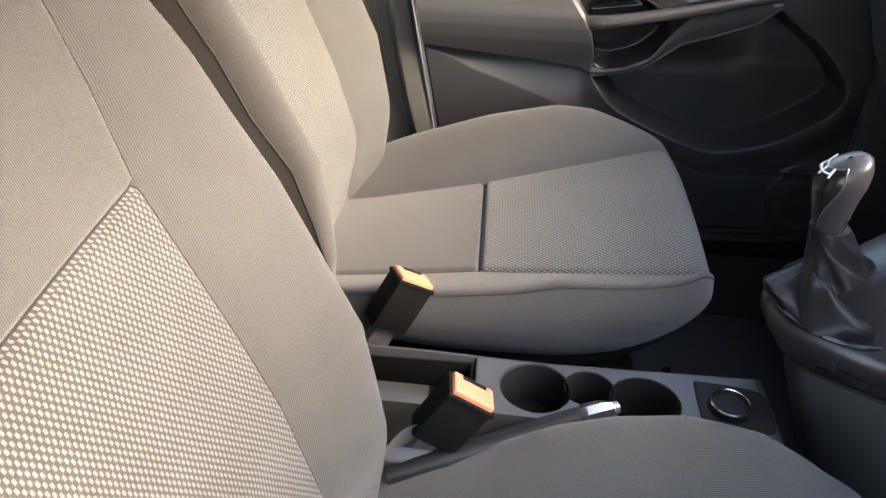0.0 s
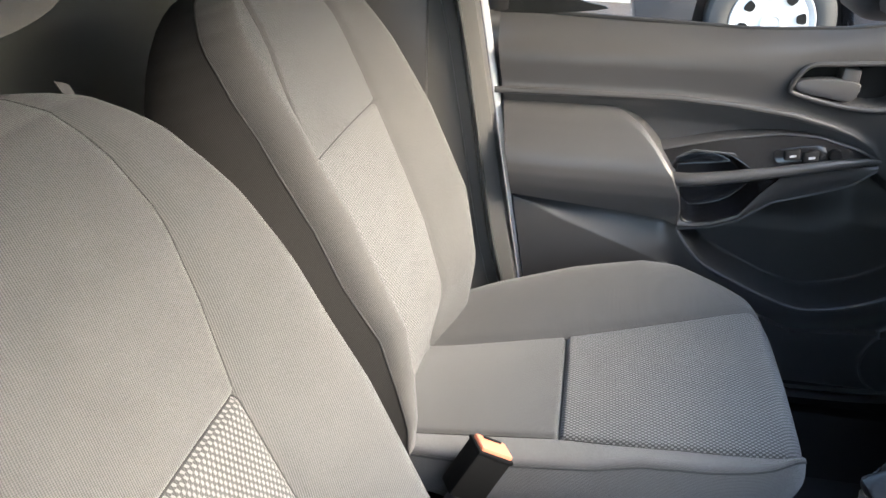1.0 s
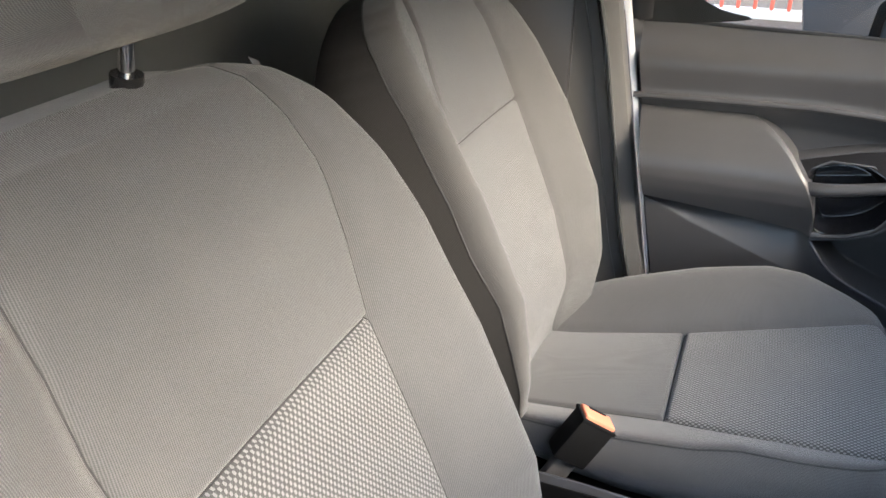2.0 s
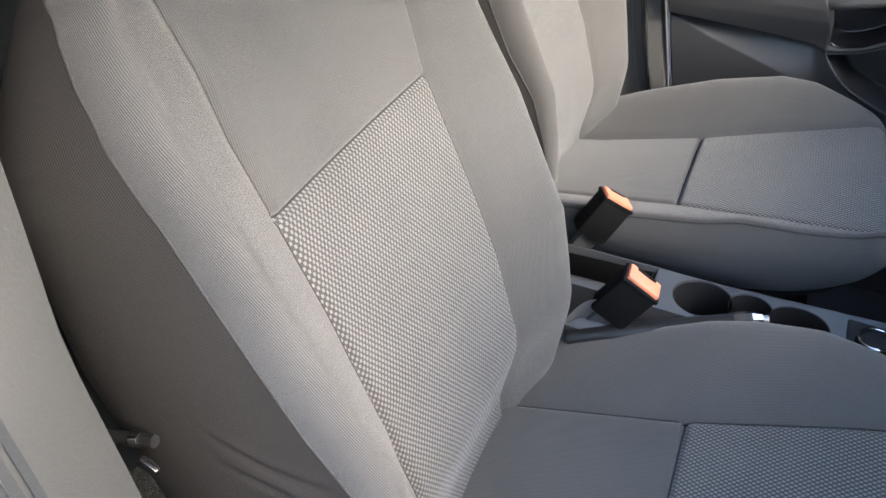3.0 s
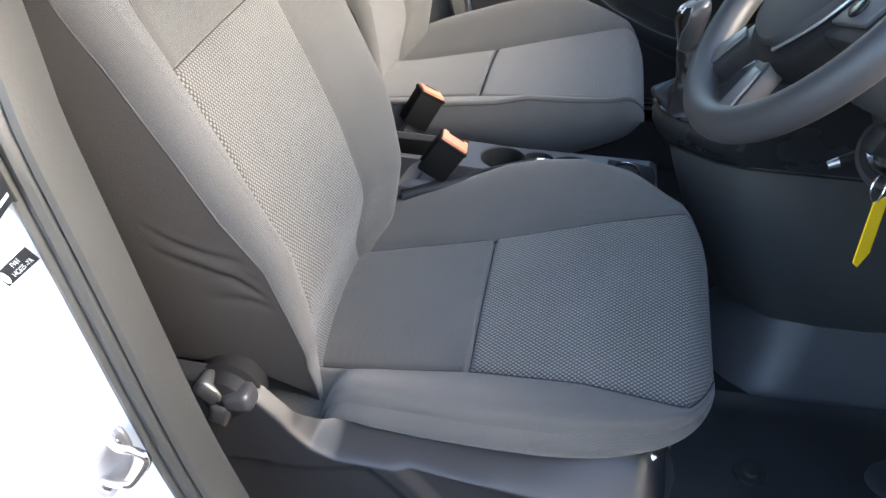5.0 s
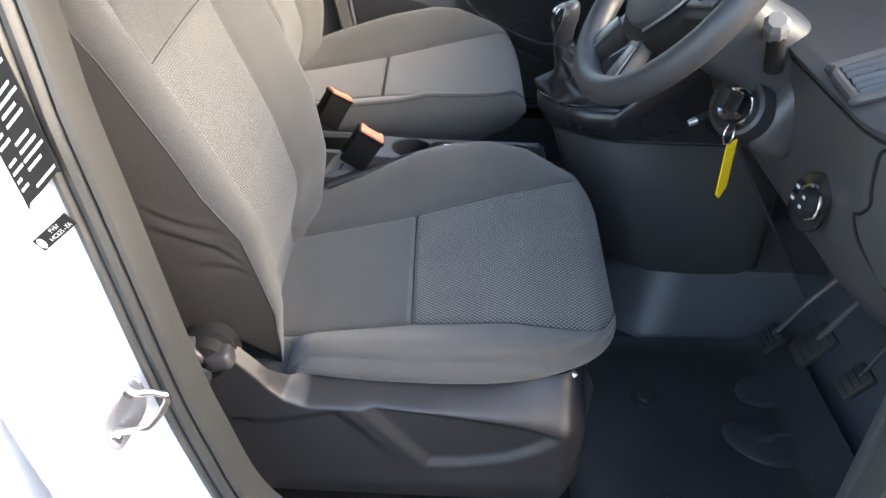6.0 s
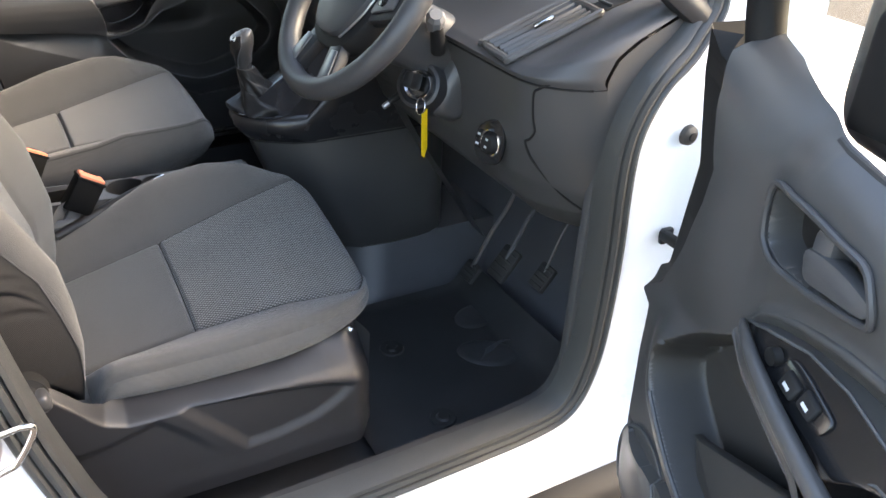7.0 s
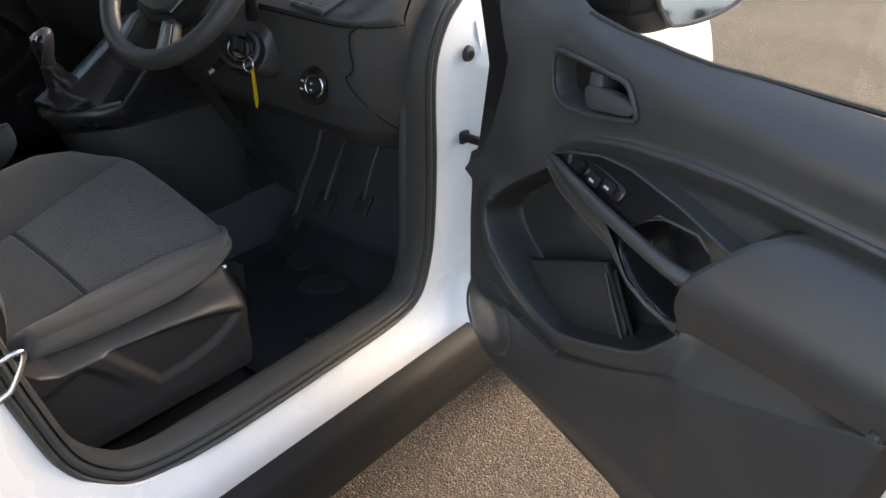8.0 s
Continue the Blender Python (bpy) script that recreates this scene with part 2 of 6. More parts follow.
def sheet(fn, us, vs, closed=False):
    """A surface fn(u, v) over two lists of parameters, with a UV map in metres."""
    bm = bmesh.new()
    uvl = bm.loops.layers.uv.new("UVMap")
    P = [[Vector(fn(u, v)) for u in us] for v in vs]
    V = [[bm.verts.new(p) for p in row] for row in P]
    nu, nv = len(us), len(vs)
    U = [[0.0] * nu for _ in range(nv)]
    W = [[0.0] * nu for _ in range(nv)]
    for j in range(nv):
        mid = nu // 2
        for i in range(mid + 1, nu):
            U[j][i] = U[j][i - 1] + (P[j][i] - P[j][i - 1]).length
        for i in range(mid - 1, -1, -1):
            U[j][i] = U[j][i + 1] - (P[j][i] - P[j][i + 1]).length
    for j in range(1, nv):
        step = sum((P[j][i] - P[j - 1][i]).length for i in range(nu)) / nu
        for i in range(nu):
            W[j][i] = W[j - 1][i] + step
    for j in range(nv - 1):
        for i in range(nu if closed else nu - 1):
            k = (i + 1) % nu
            f = bm.faces.new((V[j][i], V[j][k], V[j + 1][k], V[j + 1][i]))
            for lp, (a, b) in zip(f.loops, ((j, i), (j, k), (j + 1, k), (j + 1, i))):
                lp[uvl].uv = (U[a][b], W[a][b])
    return bm


def loft(rings, closed=True, caps=True):
    """Joins rings of equal count into a skin."""
    bm = bmesh.new()
    V = [[bm.verts.new(p) for p in r] for r in rings]
    n = len(rings[0])
    for a, b in zip(V, V[1:]):
        for i in range(n if closed else n - 1):
            k = (i + 1) % n
            bm.faces.new((a[i], a[k], b[k], b[i]))
    if caps and closed:
        bm.faces.new(V[0][::-1])
        bm.faces.new(V[-1])
    bmesh.ops.recalc_face_normals(bm, faces=bm.faces)
    return bm


def curve_pts(pts, n=8, closed=False):
    """Points along a smooth line through pts."""
    pts = [Vector(p) for p in pts]
    out, m = [], len(pts)
    for i in range(m if closed else m - 1):
        g = lambda k: pts[k % m] if closed else pts[max(0, min(m - 1, k))]
        a, b, c, d = g(i - 1), g(i), g(i + 1), g(i + 2)
        for j in range(n):
            t = j / n
            out.append(0.5 * ((2 * b) + (c - a) * t + (2 * a - 5 * b + 4 * c - d) * t * t + (3 * b - a - 3 * c + d) * t ** 3))
    if not closed:
        out.append(pts[-1])
    return out


def tube(pts, r, n=8, closed=False, flat=1.0, up=None):
    """A round or flattened bar along points. r: one radius or one for each point."""
    pts = [Vector(p) for p in pts]
    m = len(pts)
    rs = r if isinstance(r, (list, tuple)) else [r] * m
    rings, prev = [], Vector(up) if up is not None else None
    for i, p in enumerate(pts):
        d = (pts[(i + 1) % m] - pts[i - 1]) if closed else (pts[min(i + 1, m - 1)] - pts[max(i - 1, 0)])
        d.normalize()
        if prev is None:
            prev = d.orthogonal()
        a = (prev - d * prev.dot(d)).normalized()
        if up is None:
            prev = a
        b = d.cross(a)
        rings.append([p + (a * math.cos(q) + b * math.sin(q) * flat) * rs[i] for q in (2 * math.pi * k / n for k in range(n))])
    if closed:
        return loft(rings + [rings[0]], caps=False)
    return loft(rings)


def lathe(prof, n=24, m=None):
    """Turns (radius, height) pairs about z."""
    rings = [[(max(r, 1e-4) * math.cos(2 * math.pi * k / n), max(r, 1e-4) * math.sin(2 * math.pi * k / n), h) for k in range(n)] for r, h in prof]
    bm = loft(rings, caps=False)
    return moved(bm, m) if m is not None else bm


def prism(outline, d0, d1, put, bevel=0.0):
    """A flat outline of (a, b) pairs given thickness from d0 to d1; put(a, b, d) places it."""
    bm = loft([[put(a, b, d0) for a, b in outline], [put(a, b, d1) for a, b in outline]])
    if bevel:
        es = [e for e in bm.edges if len(e.link_faces) == 2 and e.calc_face_angle(0) > 0.6]
        bmesh.ops.bevel(bm, geom=es, offset=bevel, segments=2, profile=0.5, affect="EDGES")
    return bm


def ramp01(a, b, x):
    t = min(1.0, max(0.0, (x - a) / (b - a)))
    return t * t * (3 - 2 * t)


def lin(x, xs, ys):
    return float(np.interp(x, xs, ys))


def span(a, b, n):
    return [a + (b - a) * i / (n - 1) for i in range(n)]

# ---- ground ----
GROUND = 0.10
GX = [-300, -80, -30, -12, -6, -3, 0, 3, 6, 12, 30, 80, 300]
GY = [-300, -80, -30, -12, -6, -3, 0, 1.3, 2, 2.7, 3.4, 4.2, 5, 8, 12, 30, 80, 300]
bm = sheet(lambda u, v: (u, v, GROUND + 0.30 * ramp01(1.2, 4.4, v)), GX, GY)
lone("ground", bm, GRAVEL, "brown gravel yard reaching to the horizon", "ground", "structure")

# ---- van shell ----
van = thing("van_body", (0, 0, GROUND), "white panel van body with open door frame and black sill cover", "van")

# outline of the door opening, as (x, z), from the foot of the rear pillar forwards and round
OPEN = [(-0.372, 1.40), (-0.334, 1.20), (-0.29, 0.95), (-0.262, 0.83), (-0.225, 0.71), (-0.17, 0.635), (-0.09, 0.592), (0.1, 0.588), (0.35, 0.592), (0.56, 0.602), (0.645, 0.635),
        (0.683, 0.73), (0.693, 0.85), (0.692, 0.98), (0.684, 1.12), (0.690, 1.20), (0.725, 1.27), (0.79, 1.33), (0.83, 1.42), (0.68, 1.57), (0.45, 1.68), (0.2, 1.735), (-0.1, 1.74), (-0.34, 1.72), (-0.42, 1.60)]


def outward(pts, d):
    """The outline pushed outwards by d."""
    out, m = [], len(pts)
    for i, p in enumerate(pts):
        t = pts[(i + 1) % m] - pts[i - 1]
        out.append(p + Vector((t[1], -t[0])).normalized() * d)
    return out


ring0 = [Vector((p[0], p[1])) for p in curve_pts([(x, z, 0) for x, z in OPEN], 6, True)]


def jamb(side):
    """The painted door frame: a ring that steps outwards from the seal to the outer skin."""
    rows = []
    for off, y in ((-0.012, 0.800), (-0.004, 0.826), (0.012, 0.832), (0.085, 0.846), (0.105, 0.862), (0.118, 0.905), (0.126, 0.918)):
        rows.append([(p[0], side * (y - 0.024 * ramp01(0.1, -0.2, p[0]) * ramp01(0.55, 0.75, p[1]) + 0.035 * ramp01(0.62, 0.52, p[1]) * (off > 0.05) - 0.16 * max(0, p[1] - 1.3)), p[1]) for p in outward(ring0, off)])
    return loft(rows, caps=False)


part("door_frame", jamb(-1), PAINT, van, "white painted door frame")
part("door_frame", jamb(1), PAINT, van)


def seal(side):
    """A double rubber seal: an outer bead, a groove and a flat inner lip."""
    rows = []
    for off, y in ((0.004, 0.826), (0.000, 0.834), (-0.006, 0.836), (-0.010, 0.832), (-0.0115, 0.825), (-0.013, 0.832), (-0.020, 0.834), (-0.026, 0.830), (-0.0285, 0.820), (-0.031, 0.828), (-0.037, 0.825), (-0.043, 0.808), (-0.044, 0.78)):
        rows.append([(p[0], side * (y - 0.022 * ramp01(0.1, -0.2, p[0]) - 0.16 * max(0, p[1] - 1.3)), p[1]) for p in outward(ring0, off)])
    return loft(rows, caps=False)


part("door_seal", seal(-1), SEAL, van, "black rubber door seal")
part("door_seal", seal(1), SEAL, van)


def inner_trim(side):
    rows = []
    for off, y in ((-0.012, 0.806), (-0.026, 0.803), (-0.034, 0.792), (-0.036, 0.76)):
        rows.append([(p[0], side * (y - 0.16 * max(0, p[1] - 1.3)), p[1]) for p in outward(ring0, off)])
    return loft(rows, caps=False)


part("opening_trim", inner_trim(-1), RUBBER, van, "dark plastic trim inside the door frame")
part("opening_trim", inner_trim(1), TRIM, van)
part("sill_trim", box((0.2, 0.812, 0.585), (1.1, 0.035, 0.12), 0.01), BLACK, van)
LEAN_P = Matrix(((1, 0, -0.19, 0.238), (0, 1, 0, 0), (0, 0, 1, 0), (0, 0, 0, 1)))
part("pillar_cover", moved(box((-0.42, 0.805, 1.15), (0.30, 0.05, 1.15), 0.015), LEAN_P), PILLAR, van, "grey-brown centre pillar cover")
part("pillar_strip", moved(box((-0.262, 0.817, 1.05), (0.012, 0.02, 1.1), 0.004), LEAN_P), PAINT, van)


def skirt(side):
    prof = [(0.915, 0.556), (0.950, 0.550), (0.963, 0.535), (0.967, 0.503), (0.9645, 0.500), (0.9645, 0.497), (0.966, 0.494), (0.964, 0.450), (0.961, 0.447), (0.961, 0.444), (0.962, 0.441), (0.955, 0.40), (0.91, 0.35), (0.86, 0.34)]
    return sheet(lambda u, v: (u, side * prof[v][0], prof[v][1]), span(-2.6, 1.05, 20), range(len(prof)))


part("sill_cover", skirt(-1), BLACK, van, "black plastic sill cover")
part("sill_cover", skirt(1), BLACK, van)


def outer_skin(side):
    """White side panel behind and before the door opening."""
    def f(u, v):
        z = lin(v, [0, 0.3, 0.6, 1], [0.56, 0.95, 1.35, 1.85])
        return (u, side * (0.925 - 0.10 * max(0, z - 1.2) ** 1.0), z)
    edge = [f(-0.462, v) for v in span(0, 1, 10)]
    fold = [(-0.445, side * (abs(p[1]) - 0.020), p[2]) for p in edge]
    inner = [(-0.425, side * 0.825, p[2]) for p in edge]
    return join(sheet(f, span(-2.6, -0.462, 12), span(0, 1, 10)), loft([edge, fold, inner], closed=False))


part("side_panel", outer_skin(-1), PAINT, van)
part("side_panel", outer_skin(1), PAINT, van)


def wing(side):
    def f(u, v):
        z = lin(v, [0, 0.5, 0.9, 1.0], [0.56, 0.95, 1.20, 1.26])
        return (u, side * (0.905 - 0.06 * v ** 3), z - 0.16 * max(0, u - 0.9) ** 1.2 * v)
    return sheet(f, span(0.80, 2.15, 18), span(0, 1, 12))


part("front_wing", wing(-1), PAINT, van)
part("front_wing", wing(1), PAINT, van)
part("bonnet", sheet(lambda u, v: (u, v, 1.262 - 0.16 * max(0, u - 0.9) ** 1.2 + 0.035 * (1 - (v / 0.85) ** 2)), span(1.0, 2.15, 16), span(-0.846, 0.846, 14)), PAINT, van)
part("nose", box((2.16, 0, 0.74), (0.10, 1.7, 0.60), 0.045), PAINT, van)
part("roof", box((-1.17, 0, 1.87), (2.86, 1.66, 0.03), 0.012), PAINT, van)
part("headlining", sheet(lambda u, v: (u, v, 1.80 - 0.05 * abs(v / 0.7) ** 4 - 0.06 * ramp01(0.10, 0.26, u)), span(-0.85, 0.26, 12), span(-0.70, 0.70, 16)), LINING, van)
part("floor_pan", box((0.1, 0, 0.46), (1.7, 1.56, 0.03), 0.004), FLOOR, van)
part("inner_sill", sheet(lambda u, v: (u, -lin(v, [0, .25, .6, 1], [0.80, 0.765, 0.735, 0.70]), lin(v, [0, .25, .6, 1], [0.590, 0.588, 0.53, 0.478])), span(-0.6, 0.70, 8), span(0, 1, 10)), BLACK, van, "black scuff plate")
part("inner_sill", sheet(lambda u, v: (u, lin(v, [0, .25, .6, 1], [0.80, 0.765, 0.735, 0.70]), lin(v, [0, .25, .6, 1], [0.590, 0.588, 0.53, 0.478])), span(-0.6, 0.70, 8), span(0, 1, 10)), BLACK, van)
part("toe_board", sheet(lambda u, v: (lin(v, [0, .3, 1], [0.86, 0.93, 1.10]), u, lin(v, [0, .3, 1], [0.475, 0.56, 1.2])), span(-0.80, 0.80, 8), span(0, 1, 10)), CARPET, van)
part("kick_panel", box((0.80, -0.775, 0.85), (0.32, 0.02, 0.75), 0.004), TRIM, van)
part("kick_panel", box((0.80, 0.775, 0.85), (0.32, 0.02, 0.75), 0.004), TRIM, van)
part("bulkhead", box((-0.86, 0, 1.15), (0.03, 1.6, 1.36), 0.006), BULK, van, "dark grey cargo bulkhead")
for sd in (-1, 1):
    part("pillar_lining", box((-0.62, sd * 0.785, 1.12), (0.48, 0.03, 1.3), 0.008), TRIM, van)
    a, b = Vector((0.80, sd * 0.79, 1.38)), Vector((0.18, sd * 0.72, 1.80))
    part("windscreen_pillar", tube([a + (a - b) * 0.15, a, b, b - Vector((0.5, 0, -0.02))], 0.034, 10, False, 0.7), VALANCE, van)
wind = part("windscreen", sheet(lambda u, v: (0.98 - 0.76 * v - 0.06 * abs(u) ** 2, u * (0.80 - 0.09 * v), 1.34 + 0.46 * v), span(-1, 1, 10), span(0, 1, 6)), GLASS, van)
wind.visible_shadow = False

# ---- seats ----
REC = radians(18.9)
BK, BF = Vector((-math.sin(REC), 0, math.cos(REC))), Vector((math.cos(REC), 0, math.sin(REC)))
B0 = Vector((-0.203, -0.014, 0.0))


# cushion profiles, by side: heights along x of the insert's seam, the bolster's crest and its piping
DRIVER_CUSHION = {
    1: {"wide": 0.0, "crest": 0.62, "out": 0.0,
        "seam": ([-0.26, -0.22, -0.007, 0.17, 0.29, 0.345], [-0.050, -0.043, 0.009, 0.056, 0.081, 0.085]),
        "top": ([-0.26, -0.12, -0.075, 0, 0.055, 0.13, 0.21, 0.27, 0.345], [-0.010, 0.036, 0.050, 0.088, 0.104, 0.114, 0.104, 0.080, 0.07]), "fall": 0.05},
    -1: {"wide": -0.004, "crest": 0.66, "out": -0.010,
         "seam": ([-0.26, -0.17, 0, 0.16, 0.33], [-0.068, -0.056, -0.021, 0.006, 0.006]),
         "top": ([-0.31, -0.196, -0.188, -0.180, -0.170, -0.155, -0.13, 0, 0.15, 0.25, 0.345], [-0.055, -0.055, -0.030, -0.008, 0.008, 0.018, 0.024, 0.026, 0.032, 0.030, 0.016]), "fall": 0.020}}
PASSENGER_CUSHION = {
    1: {"wide": -0.014, "crest": 0.62, "out": 0.0,
        "seam": ([-0.26, -0.19, 0, 0.135, 0.28, 0.345], [-0.030, -0.020, 0.020, 0.052, 0.080, 0.082]),
        "top": ([-0.26, -0.15, 0, 0.12, 0.18, 0.23, 0.30, 0.345], [0.0, 0.042, 0.092, 0.118, 0.116, 0.102, 0.084, 0.07]), "fall": 0.05},
    -1: {"wide": 0.026, "crest": 0.75, "out": -0.012,
         "seam": ([-0.26, 0, 0.155, 0.345], [0.0, 0.038, 0.056, 0.060]),
         "top": ([-0.26, -0.06, 0.045, 0.105, 0.155, 0.225, 0.30, 0.345], [0.030, 0.054, 0.070, 0.086, 0.087, 0.085, 0.080, 0.07]), "fall": 0.006}}
SEAT = {"folds": True, "seam": 0.447, "cushion": DRIVER_CUSHION, "broad": 0.0, "top": 0.705, "rest": 0.83}


def groove(d, w):
    return math.exp(-(d / w) ** 2)


def cushion_pt(a, x):
    """A point of the seat cushion. a: -3..3 across (1 the insert's seam, 2 the piping, 3 the lower hem); x: metres ahead of the cross seam, past 0.29 round the nose."""
    side, k = (1 if a >= 0 else -1), abs(a)
    shape = SEAT["cushion"]
    own = shape[side]
    nose = max(0.0, min(1.0, (x - 0.290) / 0.055))
    keep = math.sqrt(max(0.0, 1 - nose ** 2))
    plan = max(0.02, 1 - max(0, (x - 0.06) / 0.292) ** 3.4) ** (1 / 2.6)
    wi = lin(x, [-0.26, 0, 0.30, 0.36], [0.132, 0.141, 0.174, 0.178])
    wo = lin(x, [-0.26, -0.12, 0.05], [0.240, 0.262, 0.268]) * plan
    low = lin(x, [-0.2, -0.05, 0.12, 0.2, 0.27, 0.38], [-0.048, -0.062, -0.058, -0.048, -0.032, -0.020])
    wide = {q: min(wi + shape[q]["wide"] * ramp01(0.34, 0.1, x), wo * 0.86) for q in (-1, 1)}
    if k <= 1:
        q = (a + 1) / 2
        y = -wide[-1] + (wide[-1] + wide[1]) * q
        left, right = lin(x, *shape[-1]["seam"]), lin(x, *shape[1]["seam"])
        z = left + (right - left) * q + 0.008 * (1 - a * a) - 0.005 * groove(wide[side] * (1 - k), 0.004) - 0.009 * groove(x, 0.0035)
        return (x, y, low + (z - low) * keep if x > 0.29 else z)
    foot, top = lin(x, *own["seam"]), lin(x, *own["top"])
    wo += own["out"] * ramp01(0.36, 0.2, x)
    if k <= 2:
        t, c = k - 1, own["crest"]
        y = wide[side] + (wo - wide[side]) * math.sin(t * math.pi / 2) ** 0.95
        z = foot + (top - foot) * math.sin(min(1, t / c) * math.pi / 2) - own["fall"] * max(0, (t - c) / (1 - c)) ** 2 - 0.005 * groove((wo - wide[side]) * t, 0.0045)
    else:
        t = k - 2
        y = wo + 0.016 * math.sin(t * math.pi) - 0.028 * t * t
        z = top - own["fall"]
        z += (low - z) * t
    return (x, side * y, low + (z - low) * keep)


def back_pt(a, h):
    """A point of the backrest. a as in the cushion (3 the rear corner, 4 the middle of the back); h: metres up the back from the seat."""
    side, k = (1 if a >= 0 else -1), abs(a)
    foot = -0.06
    if k > 2:
        foot = -0.06 + 0.125 * ramp01(2.0, 2.5, k) + 0.02 * ramp01(2.5, 3.0, k)
        h = max(h, foot)
    wi = lin(h, [0, 0.1, 0.3, 0.447, 0.52, 0.594, 0.66, 0.705], [0.128, 0.134, 0.148, 0.150, 0.168, 0.179, 0.170, 0.155] if side > 0 else [0.128, 0.134, 0.148, 0.150, 0.153, 0.147, 0.141, 0.135])
    wo = lin(h, [-0.06, 0, 0.05, 0.16, 0.28, 0.40, 0.52, 0.56, 0.60, 0.63, 0.655, 0.675, 0.690, 0.700, 0.705], [0.190, 0.214, 0.234, 0.246, 0.250, 0.256, 0.262, 0.261, 0.254, 0.244, 0.230, 0.211, 0.188, 0.160, 0.12])
    if SEAT["top"] < 0.70:
        wo = lin(h, [-0.06, 0, 0.05, 0.16, 0.28, 0.40, 0.47, 0.52, 0.545, 0.57, 0.596, 0.618, 0.638, 0.651, 0.659, 0.664, 0.668], [0.190, 0.214, 0.234, 0.246, 0.250, 0.252, 0.249, 0.246, 0.243, 0.236, 0.224, 0.207, 0.183, 0.158, 0.134, 0.105, 0.070])
        wi = lin(h, [0, 0.1, 0.3, 0.447, 0.52, 0.562, 0.603, 0.66], [0.128, 0.134, 0.148, 0.150, 0.142, 0.133, 0.119, 0.112])
    if side > 0:
        wo += SEAT["broad"] * ramp01(0.69, 0.45, h)
    elif SEAT["folds"]:
        wo -= lin(h, [0.38, 0.475, 0.56, 0.60, 0.645, 0.68, 0.705], [0.0, 0.010, 0.018, 0.026, 0.034, 0.034, 0.020])
    wi = min(wi, wo - 0.012)
    sink = 0.046 * ramp01(0.12, -0.04, h)
    deep = (0.016 * ramp01(0.0, 0.12, h) * ramp01(0.36, 0.16, h) if side < 0 else 0.0)
    dc = lin(h, [0, 0.08, 0.22, 0.447, 0.575, 0.64, 0.68, 0.705], [0.0, 0.014, 0.018, 0.0, -0.008, -0.022, -0.042, -0.078])
    db = lin(h, [-0.06, 0, 0.10, 0.22, 0.38, 0.5, 0.60, 0.69], [-0.03, 0.016, 0.046, 0.060, 0.056, 0.040, 0.016, 0.0])
    turn = 0.045
    if side < 0:
        db = lin(h, [-0.06, 0, 0.07, 0.15, 0.22, 0.38, 0.5, 0.60, 0.69], [-0.026, 0.004, 0.024, 0.046, 0.058, 0.056, 0.040, 0.016, 0.0])
        turn = lin(h, [-0.06, 0.0, 0.07, 0.15, 0.30], [0.002, 0.004, 0.010, 0.024, 0.045])
    dr = lin(h, [0, 0.2, 0.4, 0.705], [-0.180, -0.170, -0.150, -0.105])
    seam_h = 0.006 * groove(h - SEAT["seam"], 0.0035)
    if k <= 1:
        y, d = wi * k, dc - sink + (0.004 - deep) * k * k - 0.005 * groove(wi * (1 - k), 0.0045) - seam_h
    elif k <= 2:
        t = k - 1
        y = wi + (wo - wi) * math.sin(t * math.pi / 2) ** 0.9
        d = dc - sink + 0.004 - deep + (db + deep + sink) * math.sin(min(1, t * 1.45) * math.pi / 2) - turn * max(0, (t - 0.5) / 0.5) ** 2 - 0.005 * groove((wo - wi) * t, 0.0045)
    elif k <= 3:
        t = k - 2
        dp = dc + 0.004 + db - turn
        d = dp + (dr - dp) * t
        y = wo + 0.036 * math.sin(t * math.pi * 0.62) * ramp01(SEAT["top"] - 0.002, SEAT["top"] - 0.185, h) * (0.55 + 0.45 * ramp01(0.02, 0.22, h)) - 0.014 * t * t
        y -= 0.026 * ramp01(foot + 0.045, foot, h) * ramp01(2.0, 2.15, k)
        if side < 0 and SEAT["folds"]:
            for h0, sl, dp0, w, t1 in ((0.246, 0.17, 0.0022, 0.0080, 0.34), (0.161, 0.32, 0.0032, 0.0085, 0.36), (0.195, 0.19, 0.0016, 0.0070, 0.28), (0.157, 0.135, 0.0030, 0.0080, 0.28)):
                q = h - h0 - sl * t - 0.012 * math.sin(t * 9 + h0 * 40)
                y -= dp0 * (groove(q, w) - 0.6 * groove(q - 0.012, w * 1.3)) * ramp01(0.02, 0.12, t) * ramp01(t1 + 0.10, t1 - 0.08, t)
    else:
        t = k - 3
        y, d = (wo + 0.036 * math.sin(math.pi * 0.62) * ramp01(SEAT["top"] - 0.002, SEAT["top"] - 0.185, h) - 0.014) * (1 - t), dr - 0.01 * math.sin(t * math.pi / 2)
    p = B0 + BK * h + BF * d
    return (p[0], B0[1] + side * y, p[2])


